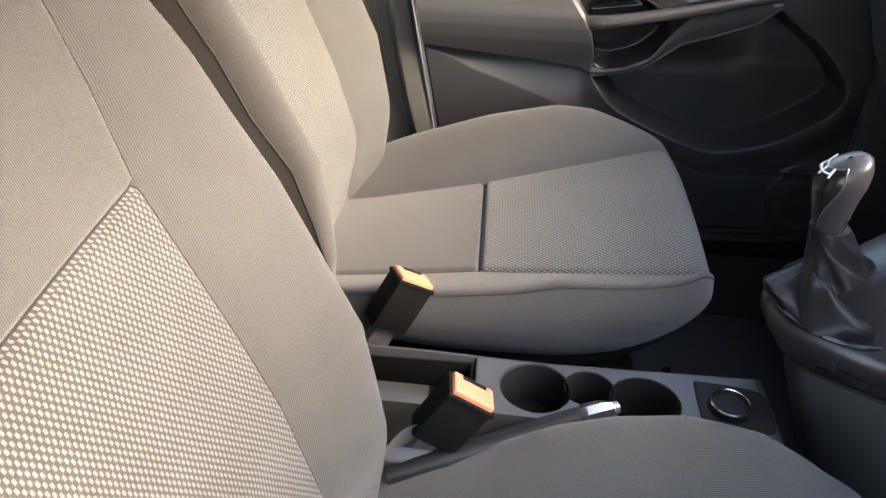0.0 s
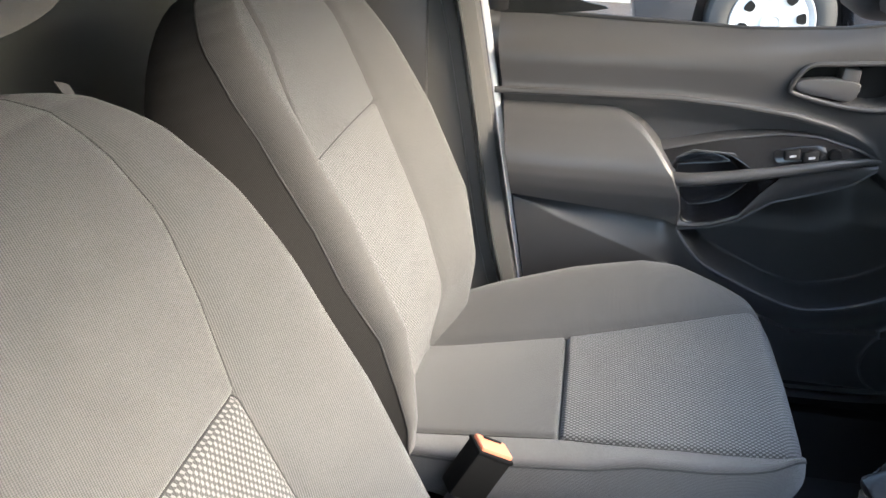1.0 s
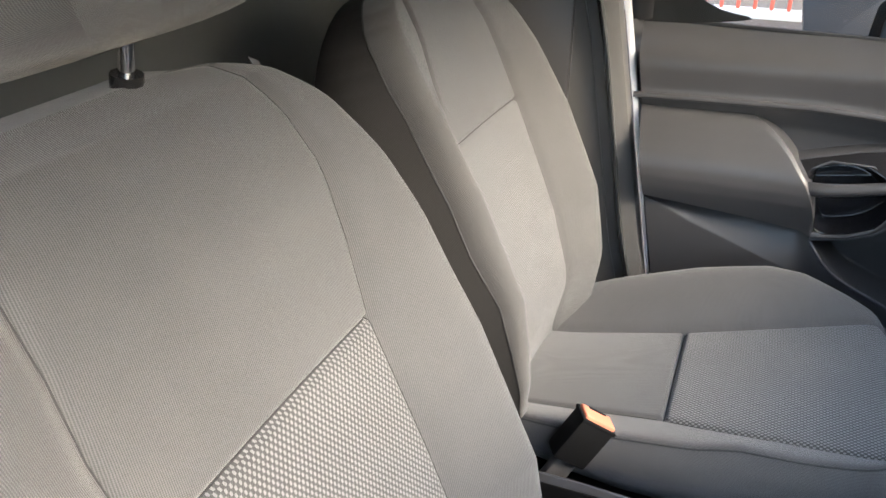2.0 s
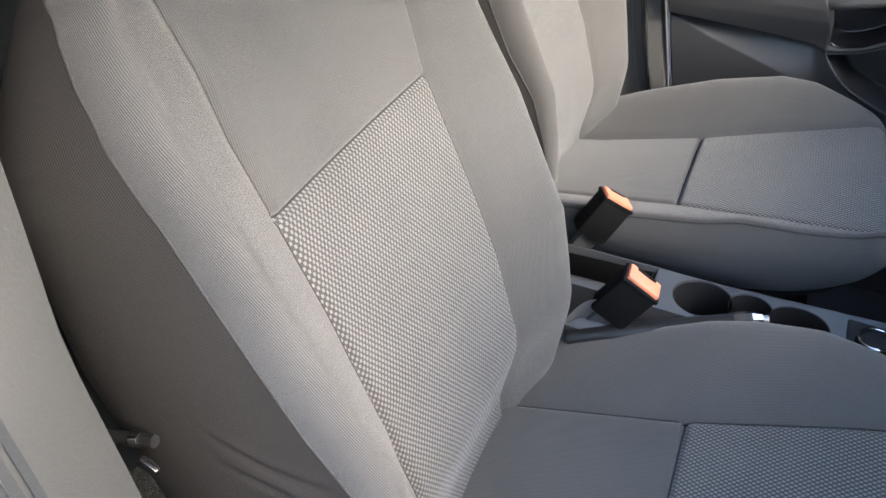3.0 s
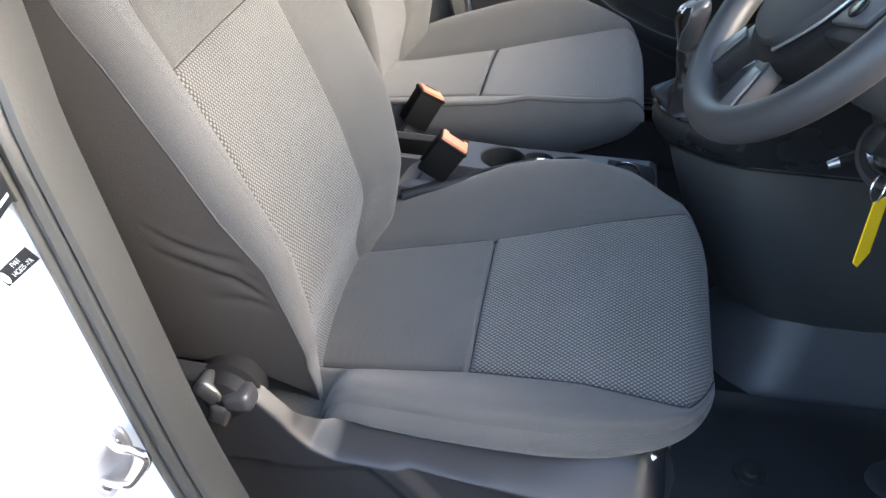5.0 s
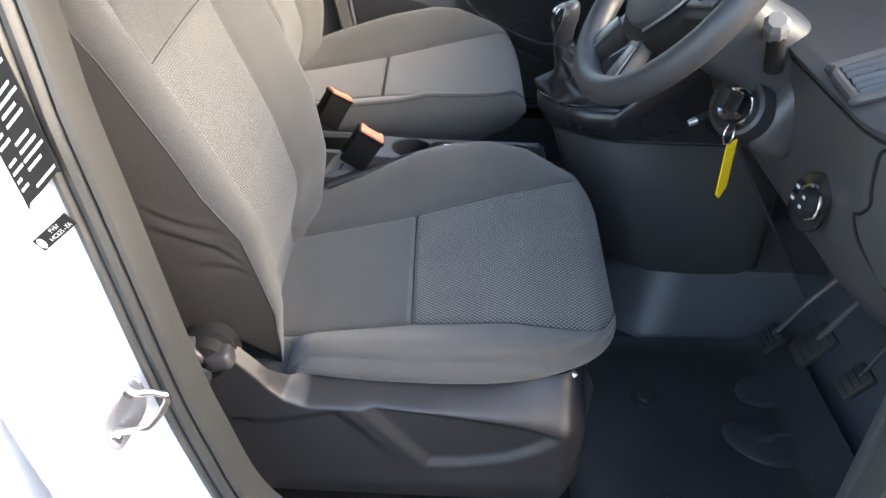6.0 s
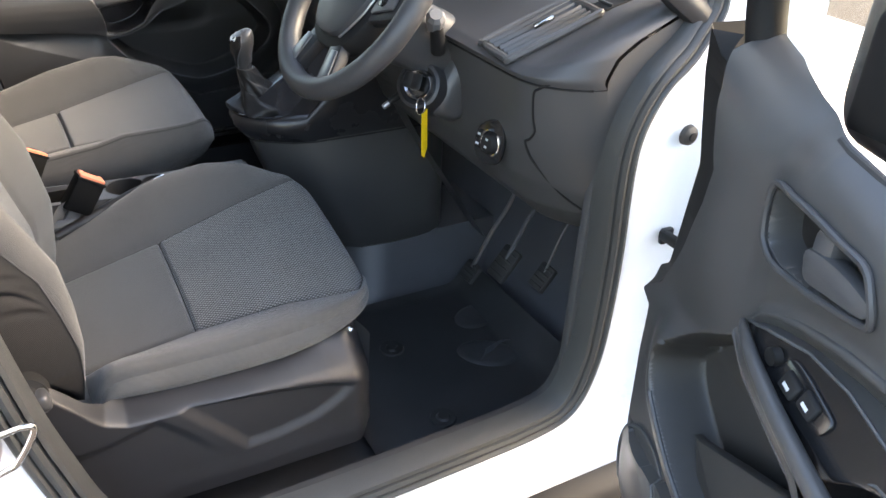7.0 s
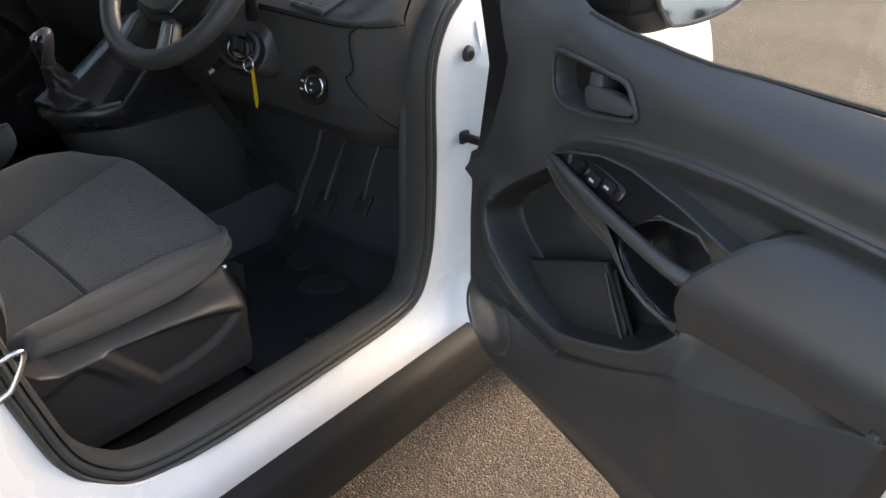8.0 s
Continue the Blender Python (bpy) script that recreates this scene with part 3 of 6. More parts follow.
def make_seat(at):
    seat = thing("front_seat", (0, 0, 0), "grey cloth front seat with pale knitted centre panels", "car seat", "front seats")
    xs_rear, xs_all = span(-0.31, -0.012, 22) + [-0.009, -0.006, -0.004, -0.002, 0], span(-0.31, -0.20, 8) + span(-0.196, -0.15, 14) + span(-0.145, 0.29, 56) + [0.29 + 0.055 * q for q in (0.1, 0.2, 0.3, 0.4, 0.5, 0.6, 0.7, 0.78, 0.85, 0.9, 0.94, 0.97, 0.99, 1.0)]
    xs_ins = [0, 0.002, 0.004, 0.006, 0.009] + span(0.012, 0.29, 40) + [0.29 + 0.055 * q for q in (0.1, 0.2, 0.3, 0.4, 0.5, 0.6, 0.7, 0.78)]
    xs_nose = [0.29 + 0.055 * q for q in (0.78, 0.85, 0.9, 0.94, 0.97, 0.99, 1.0)]
    mid = [-1, -0.985, -0.97, -0.955, -0.93] + span(-0.89, 0.89, 25) + [0.93, 0.955, 0.97, 0.985, 1]
    part("cushion_rear_panel", sheet(cushion_pt, mid, xs_rear), CLOTH, seat)
    part("cushion_insert", sheet(cushion_pt, mid, xs_ins), KNIT, seat, "pale knitted cushion panel")
    part("cushion_nose", sheet(cushion_pt, mid, xs_nose), CLOTH, seat)
    for s in (-1, 1):
        part("cushion_bolster", sheet(cushion_pt, [s * v for v in [1, 1.015, 1.03, 1.05, 1.08] + span(1.12, 2, 18)], xs_all), CLOTH, seat)
        part("cushion_side", sheet(cushion_pt, [s * v for v in span(2, 3, 22)], xs_all), CLOTH, seat)
        if s > 0 or not SEAT["folds"]:
            part("cushion_piping", tube([cushion_pt(s * 2, x) for x in xs_all], 0.0016, 6), PIPING, seat)
    part("cushion_base", sheet(lambda u, v: (v, u * ((abs(cushion_pt(3, v)[1]))), lin(v, [-0.26, -0.1, 0.12, 0.2, 0.27, 0.38], [-0.10, -0.085, -0.066, -0.050, -0.030, -0.018])), span(-1, 1, 8), xs_all), BLACK, seat)
    for s in (-1, 1):
        part("seam", tube([Vector(cushion_pt(s, x)) + Vector((0, 0, 0.0008)) for x in xs_all[:-3]], 0.0011, 5), THREAD, seat)
    part("seam", tube([Vector(cushion_pt(a, 0.0)) + Vector((0, 0, 0.0008)) for a in mid], 0.0015, 5), THREAD, seat)
    sm, tp = SEAT["seam"], SEAT["top"]
    hs = span(-0.06, 0, 10)[:-1] + span(0.0, sm - 0.012, 90) + [sm - q for q in (0.009, 0.006, 0.004, 0.002, 0.0)]
    hu = [sm + q for q in (0.0, 0.002, 0.004, 0.006, 0.009)] + span(sm + 0.013, tp - 0.06, 26) + span(tp - 0.057, tp, 30)
    ha = hs + hu[1:]
    part("back_insert", sheet(back_pt, mid, hs), KNIT, seat, "pale knitted backrest panel")
    part("back_upper_panel", sheet(back_pt, mid, hu), CLOTH, seat)
    for s in (-1, 1):
        part("back_bolster", sheet(back_pt, [s * v for v in [1, 1.015, 1.03, 1.05, 1.08] + span(1.12, 2, 22)], ha), CLOTH, seat)
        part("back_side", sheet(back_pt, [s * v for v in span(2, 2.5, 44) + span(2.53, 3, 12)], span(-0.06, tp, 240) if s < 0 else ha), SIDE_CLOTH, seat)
        part("back_piping", tube([back_pt(s * 2, h) for h in ha], 0.0013, 6), PIPING, seat)
        part("seam", tube([Vector(back_pt(s, h)) + BF * 0.0004 for h in ha[:-4]], 0.0007, 5), THREAD, seat)
    part("seam", tube([Vector(back_pt(a, sm)) + BF * 0.0008 for a in mid], 0.0010, 5), THREAD, seat)
    part("rear_edge_seam", tube([back_pt(-3, h) for h in ha], 0.0012, 6), WEBBING, seat)
    part("back_cover", sheet(back_pt, span(3, 4, 5) + [-v for v in span(4, 3, 5)][1:], ha), BLACK, seat)
    n = 20
    part("back_top", loft([[back_pt(a, tp) for a in span(-2, 2, n)], [Vector(back_pt(a, tp)) + BF * -0.04 + BK * 0.008 for a in span(-2, 2, n)], [back_pt(a, tp) for a in [-3] * 5 + [-4] * 5 + [4] * 5 + [3] * 5]], closed=False), CLOTH, seat)
    # headrest on two chrome posts
    def head(u, v):
        c = B0 + BK * SEAT["rest"]
        e = 0.42
        cu, su, cv, sv = math.cos(u), math.sin(u), math.cos(v), math.sin(v)
        sg = lambda q: math.copysign(abs(q) ** e, q)
        p = c + BF * 0.052 * sg(cv) * sg(cu) + BK * 0.098 * sg(sv)
        return (p[0], c[1] + 0.150 * sg(cv) * sg(su) * (1 - 0.12 * sv), p[2])
    rest = part("headrest", sheet(head, [2 * math.pi * i / 40 for i in range(40)], span(-math.pi / 2 + 0.02, math.pi / 2 - 0.02, 24), True), CLOTH, seat, "padded cloth headrest")
    for s in (-1, 1):
        foot, neck = B0 + BK * (tp - 0.012) + BF * -0.090 + Vector((0, s * 0.075, 0)), B0 + BK * (SEAT["rest"] - 0.03) + BF * -0.030 + Vector((0, s * 0.075, 0))
        part("post", tube([foot, neck], 0.0065, 12), CHROME, rest, "chrome headrest post")
        part("post_sleeve", tube([foot, foot + (neck - foot).normalized() * 0.024], 0.013, 12), GLOSS if s > 0 else SILVER, rest)
    if SEAT["folds"]:
        tab = B0 + BK * 0.655 + BF * -0.085 + Vector((0, 0.248, 0))
        part("fabric_tab", prism([(-0.004, 0.0), (0.004, 0.0), (0.0065, 0.030), (-0.0055, 0.036)], -0.0005, 0.0005, lambda a, b, d: tab + Vector((0, a - 0.2 * b, 0)) + BK * b + BF * d), WEBBING, seat, "pale loose end of webbing")
    seat.matrix_basis = at
    return seat


seat_d = make_seat(pose(0.02, -0.354, 0.822, 1.5, 0, 0))
SEAT["folds"], SEAT["seam"], SEAT["cushion"], SEAT["broad"] = False, 0.428, PASSENGER_CUSHION, 0.014
SEAT["top"], SEAT["rest"] = 0.668, 0.93
seat_p = make_seat(pose(-0.075, 0.382, 0.850, 0, 0, 0))

# seat bases and side valances
base_d = thing("seat_pedestal", (0, -0.36, 0.475), "dark plastic seat base with a moulded side valance", "seat pedestal")


LEAF = [(-0.072, 0.778), (0.044, 0.764), (0.148, 0.748), (0.21, 0.734), (0.272, 0.712), (0.235, 0.680), (0.187, 0.655), (0.112, 0.640), (0.048, 0.637)]
WEDGE = [(-0.36, 0.735), (-0.21, 0.742), (-0.155, 0.750), (-0.114, 0.761), (-0.086, 0.768), (-0.045, 0.728), (-0.004, 0.678), (0.034, 0.640), (-0.06, 0.626), (-0.36, 0.61)]


def line_dist(x, z, pts):
    """Distance to an open line."""
    best = 1e9
    for (ax, az), (bx, bz) in zip(pts, pts[1:]):
        dx, dz = bx - ax, bz - az
        t = max(0.0, min(1.0, ((x - ax) * dx + (z - az) * dz) / (dx * dx + dz * dz)))
        best = min(best, math.hypot(x - ax - t * dx, z - az - t * dz))
    return best


def edge_dist(x, z, poly):
    """Signed distance to a closed outline, positive inside."""
    best, odd = 1e9, False
    for (ax, az), (bx, bz) in zip(poly, poly[1:] + poly[:1]):
        dx, dz = bx - ax, bz - az
        t = max(0.0, min(1.0, ((x - ax) * dx + (z - az) * dz) / (dx * dx + dz * dz)))
        best = min(best, math.hypot(x - ax - t * dx, z - az - t * dz))
        if (az > z) != (bz > z) and x < dx * (z - az) / (dz or 1) + ax:
            odd = not odd
    return best if odd else -best


TOP_X = [-0.36, -0.275, -0.25, -0.225, -0.20, -0.18, -0.16, -0.13, 0.10, 0.24, 0.305]
TOP_Z = [0.892, 0.892, 0.884, 0.864, 0.836, 0.812, 0.794, 0.785, 0.781, 0.788, 0.794]
TOP_LINE = list(zip(TOP_X, TOP_Z))


def valance(u, v):
    """Side cover of the seat base: u along x, v from the top edge down."""
    top = lin(u, TOP_X, TOP_Z)
    low = lin(u, [-0.36, 0.05, 0.27, 0.305], [0.590, 0.578, 0.574, 0.585])
    z = top + (low - top) * v
    ledge = lin(u, [-0.36, -0.155, -0.072, 0.044, 0.148, 0.21, 0.272, 0.305], [0.752, 0.760, 0.770, 0.764, 0.748, 0.734, 0.712, 0.69])
    wide = lin(u, [-0.20, -0.14, -0.05], [0.012, 0.020, max(0.022, top - ledge)])
    lip = lin(u, [-0.19, -0.13], [0.636, 0.594])
    y = lip + (0.660 - lip) * ramp01(-0.004, wide, line_dist(u, z, TOP_LINE))
    if edge_dist(u, z, LEAF) > 0:
        y -= 0.009 * ramp01(0.0, 0.014, line_dist(u, z, LEAF[:5])) * ramp01(0.0, 0.024, line_dist(u, z, LEAF[4:] + LEAF[:1]))
    if edge_dist(u, z, WEDGE) > 0:
        y -= 0.005 * ramp01(0.0, 0.020, line_dist(u, z, WEDGE[1:8])) * ramp01(0.0, 0.09, line_dist(u, z, WEDGE[7:]))
    y -= 0.045 * ramp01(0.245, 0.312, u) ** 2
    y += 0.004 * ramp01(0.64, 0.60, z)
    return (u, -y, z)


part("valance", sheet(valance, span(-0.36, 0.305, 230), span(0, 1, 120)), VALANCE, base_d, "moulded grey side valance")
part("valance_front", sheet(lambda u, v: (0.305 - 0.03 * u * u - 0.005 * v, -0.617 + 0.10 * u, 0.786 - 0.20 * v), span(-0.02, 1, 8), span(0, 1, 8)), VALANCE, base_d)
part("plinth", box((0.0, -0.345, 0.60), (0.52, 0.44, 0.25), 0.01), BLACK, base_d)
part("pin", tube([(0.277, -0.58, 0.783), (0.283, -0.588, 0.779)], 0.006, 10), CHROME, base_d)
RK = pose(-0.272, -0.642, 0.856, 90, 0, 0)
rk = part("recliner_knob", lathe([(0.0, 0.030), (0.018, 0.029), (0.030, 0.024), (0.035, 0.006), (0.044, 0.002), (0.045, -0.02)], 28, RK), BLACK, base_d, "black recliner knob")
for q in (15, 135, 255):
    part("grip", moved(box((0.023, 0, 0.018), (0.040, 0.030, 0.034), 0.009, None, 3), RK @ Matrix.Rotation(radians(q), 4, "Z")), KNOB, rk)
base_p = thing("seat_pedestal", (-0.09, 0.36, 0.475), "black pedestal under the passenger seat", "seat pedestal")
part("plinth", box((-0.09, 0.354, 0.62), (0.5, 0.44, 0.29), 0.01), BLACK, base_p)
part("rail", box((0.13, 0.16, 0.50), (0.30, 0.03, 0.04), 0.006), TRIM, base_p)
part("lever", tube(curve_pts([(0.10, 0.13, 0.755), (0.15, 0.13, 0.745), (0.20, 0.14, 0.755), (0.205, 0.18, 0.76)], 5), 0.006, 8), GLOSS, base_p, "black seat lever")

# fixings on the hinge pillar
plug = thing("rubber_plug", (0.762, -0.854, 1.198), "black round rubber plug in the white hinge pillar", "plug")
part("rim", lathe([(0.0, 0.012), (0.009, 0.012), (0.016, 0.008), (0.018, 0.0)], 20, pose(0.764, -0.852, 1.198, 90, 0, 0)), RUBBER, plug)
part("core", lathe([(0.0, 0.016), (0.007, 0.015), (0.008, 0.010)], 14, pose(0.764, -0.852, 1.198, 90, 0, 0)), BLACK, plug)
check = thing("door_check", (0.77, -0.85, 1.01), "small black door check strap on the hinge pillar", "door check")
part("strap", box((0.758, -0.875, 1.012), (0.016, 0.055, 0.018), 0.004), BLACK, check)
part("bracket", box((0.766, -0.852, 1.008), (0.026, 0.012, 0.030), 0.004), GLOSS, check)
# belt guide beside the backrest
guide = thing("belt_guide", (-0.40, -0.67, 1.08), "dark belt guide bar with a chrome band", "belt guide")
part("bar", tube([(-0.455, -0.675, 1.081), (-0.405, -0.672, 1.094), (-0.368, -0.670, 1.103)], 0.0055, 10), BLACK, guide)
part("band", tube([(-0.391, -0.6715, 1.0975), (-0.382, -0.671, 1.0997)], 0.0062, 10), CHROME, guide)
part("clip", box((-0.384, -0.670, 1.066), (0.020, 0.008, 0.012), 0.003, pose(0, 0, 0, 0, 30, 0)), GLOSS, guide)
strap = lone("seat_belt", sheet(lambda u, v: (-0.372 - 0.02 * u - 0.05 * v, -0.735 + 0.045 * u, 0.70 + 1.0 * v), span(0, 1, 4), span(0, 1, 14)), BLACK, "black seat belt webbing running down the pillar", "seat belt")

# ---- doors ----
def inside(px, pz, poly):
    """Signed distance to a closed outline, positive inside; px and pz may be arrays."""
    px, pz = np.asarray(px, float), np.asarray(pz, float)
    best, odd = np.full(px.shape, 1e9), np.zeros(px.shape, bool)
    for (ax, az), (bx, bz) in zip(poly, poly[1:] + poly[:1]):
        dx, dz = bx - ax, bz - az
        t = np.clip(((px - ax) * dx + (pz - az) * dz) / (dx * dx + dz * dz + 1e-12), 0, 1)
        best = np.minimum(best, np.hypot(px - ax - t * dx, pz - az - t * dz))
        if az != bz:
            odd ^= ((az > pz) != (bz > pz)) & (px < (bx - ax) * (pz - az) / (bz - az) + ax)
    return np.where(odd, best, -best)


def rise(a, b, x):
    t = np.clip((np.asarray(x, float) - a) / (b - a), 0, 1)
    return t * t * (3 - 2 * t)


def smooth2(pts, n=5):
    return [(p[0], p[1]) for p in curve_pts([(a, b, 0) for a, b in pts], n, True)]


POCKET = smooth2([(0.186, 1.00), (0.184, 0.965), (0.215, 0.925), (0.30, 0.872), (0.40, 0.846), (0.47, 0.860), (0.54, 0.888), (0.610, 0.922), (0.648, 0.958), (0.668, 0.992), (0.611, 1.002), (0.565, 1.020), (0.540, 1.040), (0.510, 1.064), (0.455, 1.082), (0.390, 1.106), (0.350, 1.135), (0.30, 1.105), (0.23, 1.055)])
HANDLE = smooth2([(0.335, 1.150), (0.381, 1.172), (0.447, 1.188), (0.51, 1.188), (0.618, 1.170), (0.726, 1.142), (0.705, 1.10), (0.690, 1.06), (0.680, 1.00), (0.62, 0.998), (0.56, 1.015), (0.51, 1.060), (0.44, 1.085), (0.38, 1.108)])
CUP = smooth2([(0.535, 1.078), (0.560, 1.120), (0.60, 1.142), (0.65, 1.142), (0.69, 1.126), (0.698, 1.085), (0.680, 1.035), (0.655, 1.010), (0.61, 1.014), (0.565, 1.036)])
BEZEL = smooth2([(0.321, 1.300), (0.324, 1.322), (0.345, 1.328), (0.40, 1.327), (0.453, 1.322), (0.490, 1.318), (0.508, 1.300), (0.517, 1.276), (0.505, 1.264), (0.44, 1.250), (0.40, 1.246), (0.36, 1.246), (0.333, 1.256), (0.324, 1.275)], 4)
SH_S, SH_Z = [0.30, 0.335, 0.353, 0.39, 0.43, 0.50, 0.61, 0.71, 0.92, 1.06], [1.10, 1.148, 1.174, 1.194, 1.208, 1.224, 1.236, 1.241, 1.236, 1.232]
POD_S = [0.668, 0.672, 0.681, 0.70, 0.736, 0.757, 0.785, 0.806, 0.836, 0.93, 1.06]
POD_TOP = [1.0, 1.038, 1.074, 1.116, 1.163, 1.184, 1.203, 1.212, 1.218, 1.215, 1.211]
POD_LOW_S, POD_LOW = [0.66, 0.70, 0.80, 1.06], [0.994, 1.010, 1.022, 1.046]
CREASE_S, CREASE_Z = [0.30, 0.42, 0.54, 0.62, 0.68, 0.90, 0.96, 1.06], [0.80, 0.79, 0.842, 0.885, 0.915, 0.995, 1.025, 1.046]


def trim_depth(s, z):
    """How far the door's inner panel stands towards the cabin; s and z may be arrays."""
    s, z = np.asarray(s, float), np.asarray(z, float)
    sh = np.interp(s, SH_S, SH_Z)
    on = rise(0.31, 0.37, s)
    # upper panel: a hollow over the rolled shoulder bead, then a gentle belly and the ledge under the window
    h = z - sh
    d = 0.010 * rise(0.0, 0.075, h) * on
    d += on * 0.006 * np.exp(-(h / 0.009) ** 2)
    ledge = np.interp(s, [0.10, 0.38, 0.50, 0.65, 1.05], [1.385, 1.375, 1.350, 1.335, 1.325])
    d -= 0.110 * np.clip((z - ledge + 0.045) / 0.096, 0, 1.12) ** 2.4
    d += 0.018 * rise(1.02, 1.22, z) * (1 - rise(0.24, 0.36, s)) * rise(0.10, 0.24, s) * rise(1.40, 1.30, z)
    # the hollow between the shoulder bead and the armrest
    low = np.interp(s, POD_LOW_S, POD_LOW)
    d -= on * 0.030 * rise(-0.004, -0.055, h) * rise(low - 0.02, low + 0.05, z) * rise(0.33, 0.42, s)
    # lower panel: a plane that comes out down to a crease, then falls back
    cr = np.interp(s, CREASE_S, CREASE_Z)
    t = np.clip((low + 0.004 - z) / np.maximum(low + 0.004 - cr, 0.02), 0, 1)
    back = rise(0.64, 0.71, s)
    d += np.where(z > cr, 0.030 * t, 0.030 - 0.026 * rise(0.0, 0.30, cr - z)) * rise(low + 0.004, low, z) * back
    k = inside(s, z, POCKET)
    lipz = 0.030 * rise(-0.085, -0.006, k) * rise(1.08, 1.0, z) * (1 - back)
    d += np.where(z > cr, lipz, lipz * 0.4 + 0.018 * (1 - back) - 0.022 * (1 - back) * rise(0.0, 0.25, cr - z)) * rise(0.10, 0.20, s)
    d -= 0.080 * rise(0.0, 0.022, k)
    d -= 0.060 * rise(0.004, 0.012, inside(s, z, HANDLE))
    r = np.hypot(s - 0.192, z - 0.742)
    d += 0.006 * rise(0.088, 0.080, r) * rise(0.0, 0.07, r) + 0.004 * rise(0.078, 0.05, r)
    d -= 0.042 * rise(0.004, 0.012, inside(s, z, BEZEL))
    d -= 0.03 * rise(0.66, 0.54, z)
    return d


def pod_depth(z):
    """The armrest's section: a hollow top shelf, a rounded nose and a face that falls back below."""
    return np.interp(z, [0.99, 1.02, 1.040, 1.065, 1.090, 1.110, 1.125, 1.140, 1.155, 1.170, 1.190, 1.205, 1.220], [0.026, 0.034, 0.044, 0.055, 0.0615, 0.062, 0.059, 0.052, 0.043, 0.034, 0.020, 0.006, -0.016])


FRONT_Z = [0.535, 0.555, 0.592, 0.625, 0.675, 0.80, 0.93, 1.010, 1.022, 1.030, 1.064, 1.15, 1.234, 1.286, 1.37, 1.416, 1.45]
FRONT_S = [0.62, 0.545, 0.36, 0.195, 0.135, 0.108, 0.098, 0.098, 0.070, 0.074, 0.118, 0.165, 0.200, 0.210, 0.148, 0.078, 0.06]
REAR_Z, REAR_S = [0.53, 0.60, 0.83, 1.19, 1.40], [0.84, 0.905, 0.955, 1.018, 1.050]


def grid_mesh(P, keep=None):
    """A mesh from an array of points, rows by columns; keep marks the points whose faces stay."""
    h, w = P.shape[:2]
    idx = np.arange(h * w).reshape(h, w)
    q = np.stack([idx[:-1, :-1], idx[:-1, 1:], idx[1:, 1:], idx[1:, :-1]], -1).reshape(-1, 4)
    if keep is not None:
        q = q[keep[:-1, :-1].reshape(-1)]
    me = bpy.data.meshes.new("tmp")
    me.from_pydata(P.reshape(-1, 3).tolist(), [], q.tolist())
    bm = bmesh.new()
    bm.from_mesh(me)
    bpy.data.meshes.remove(me)
    if keep is not None:
        bmesh.ops.delete(bm, geom=[v for v in bm.verts if not v.link_faces], context="VERTS")
    return bm


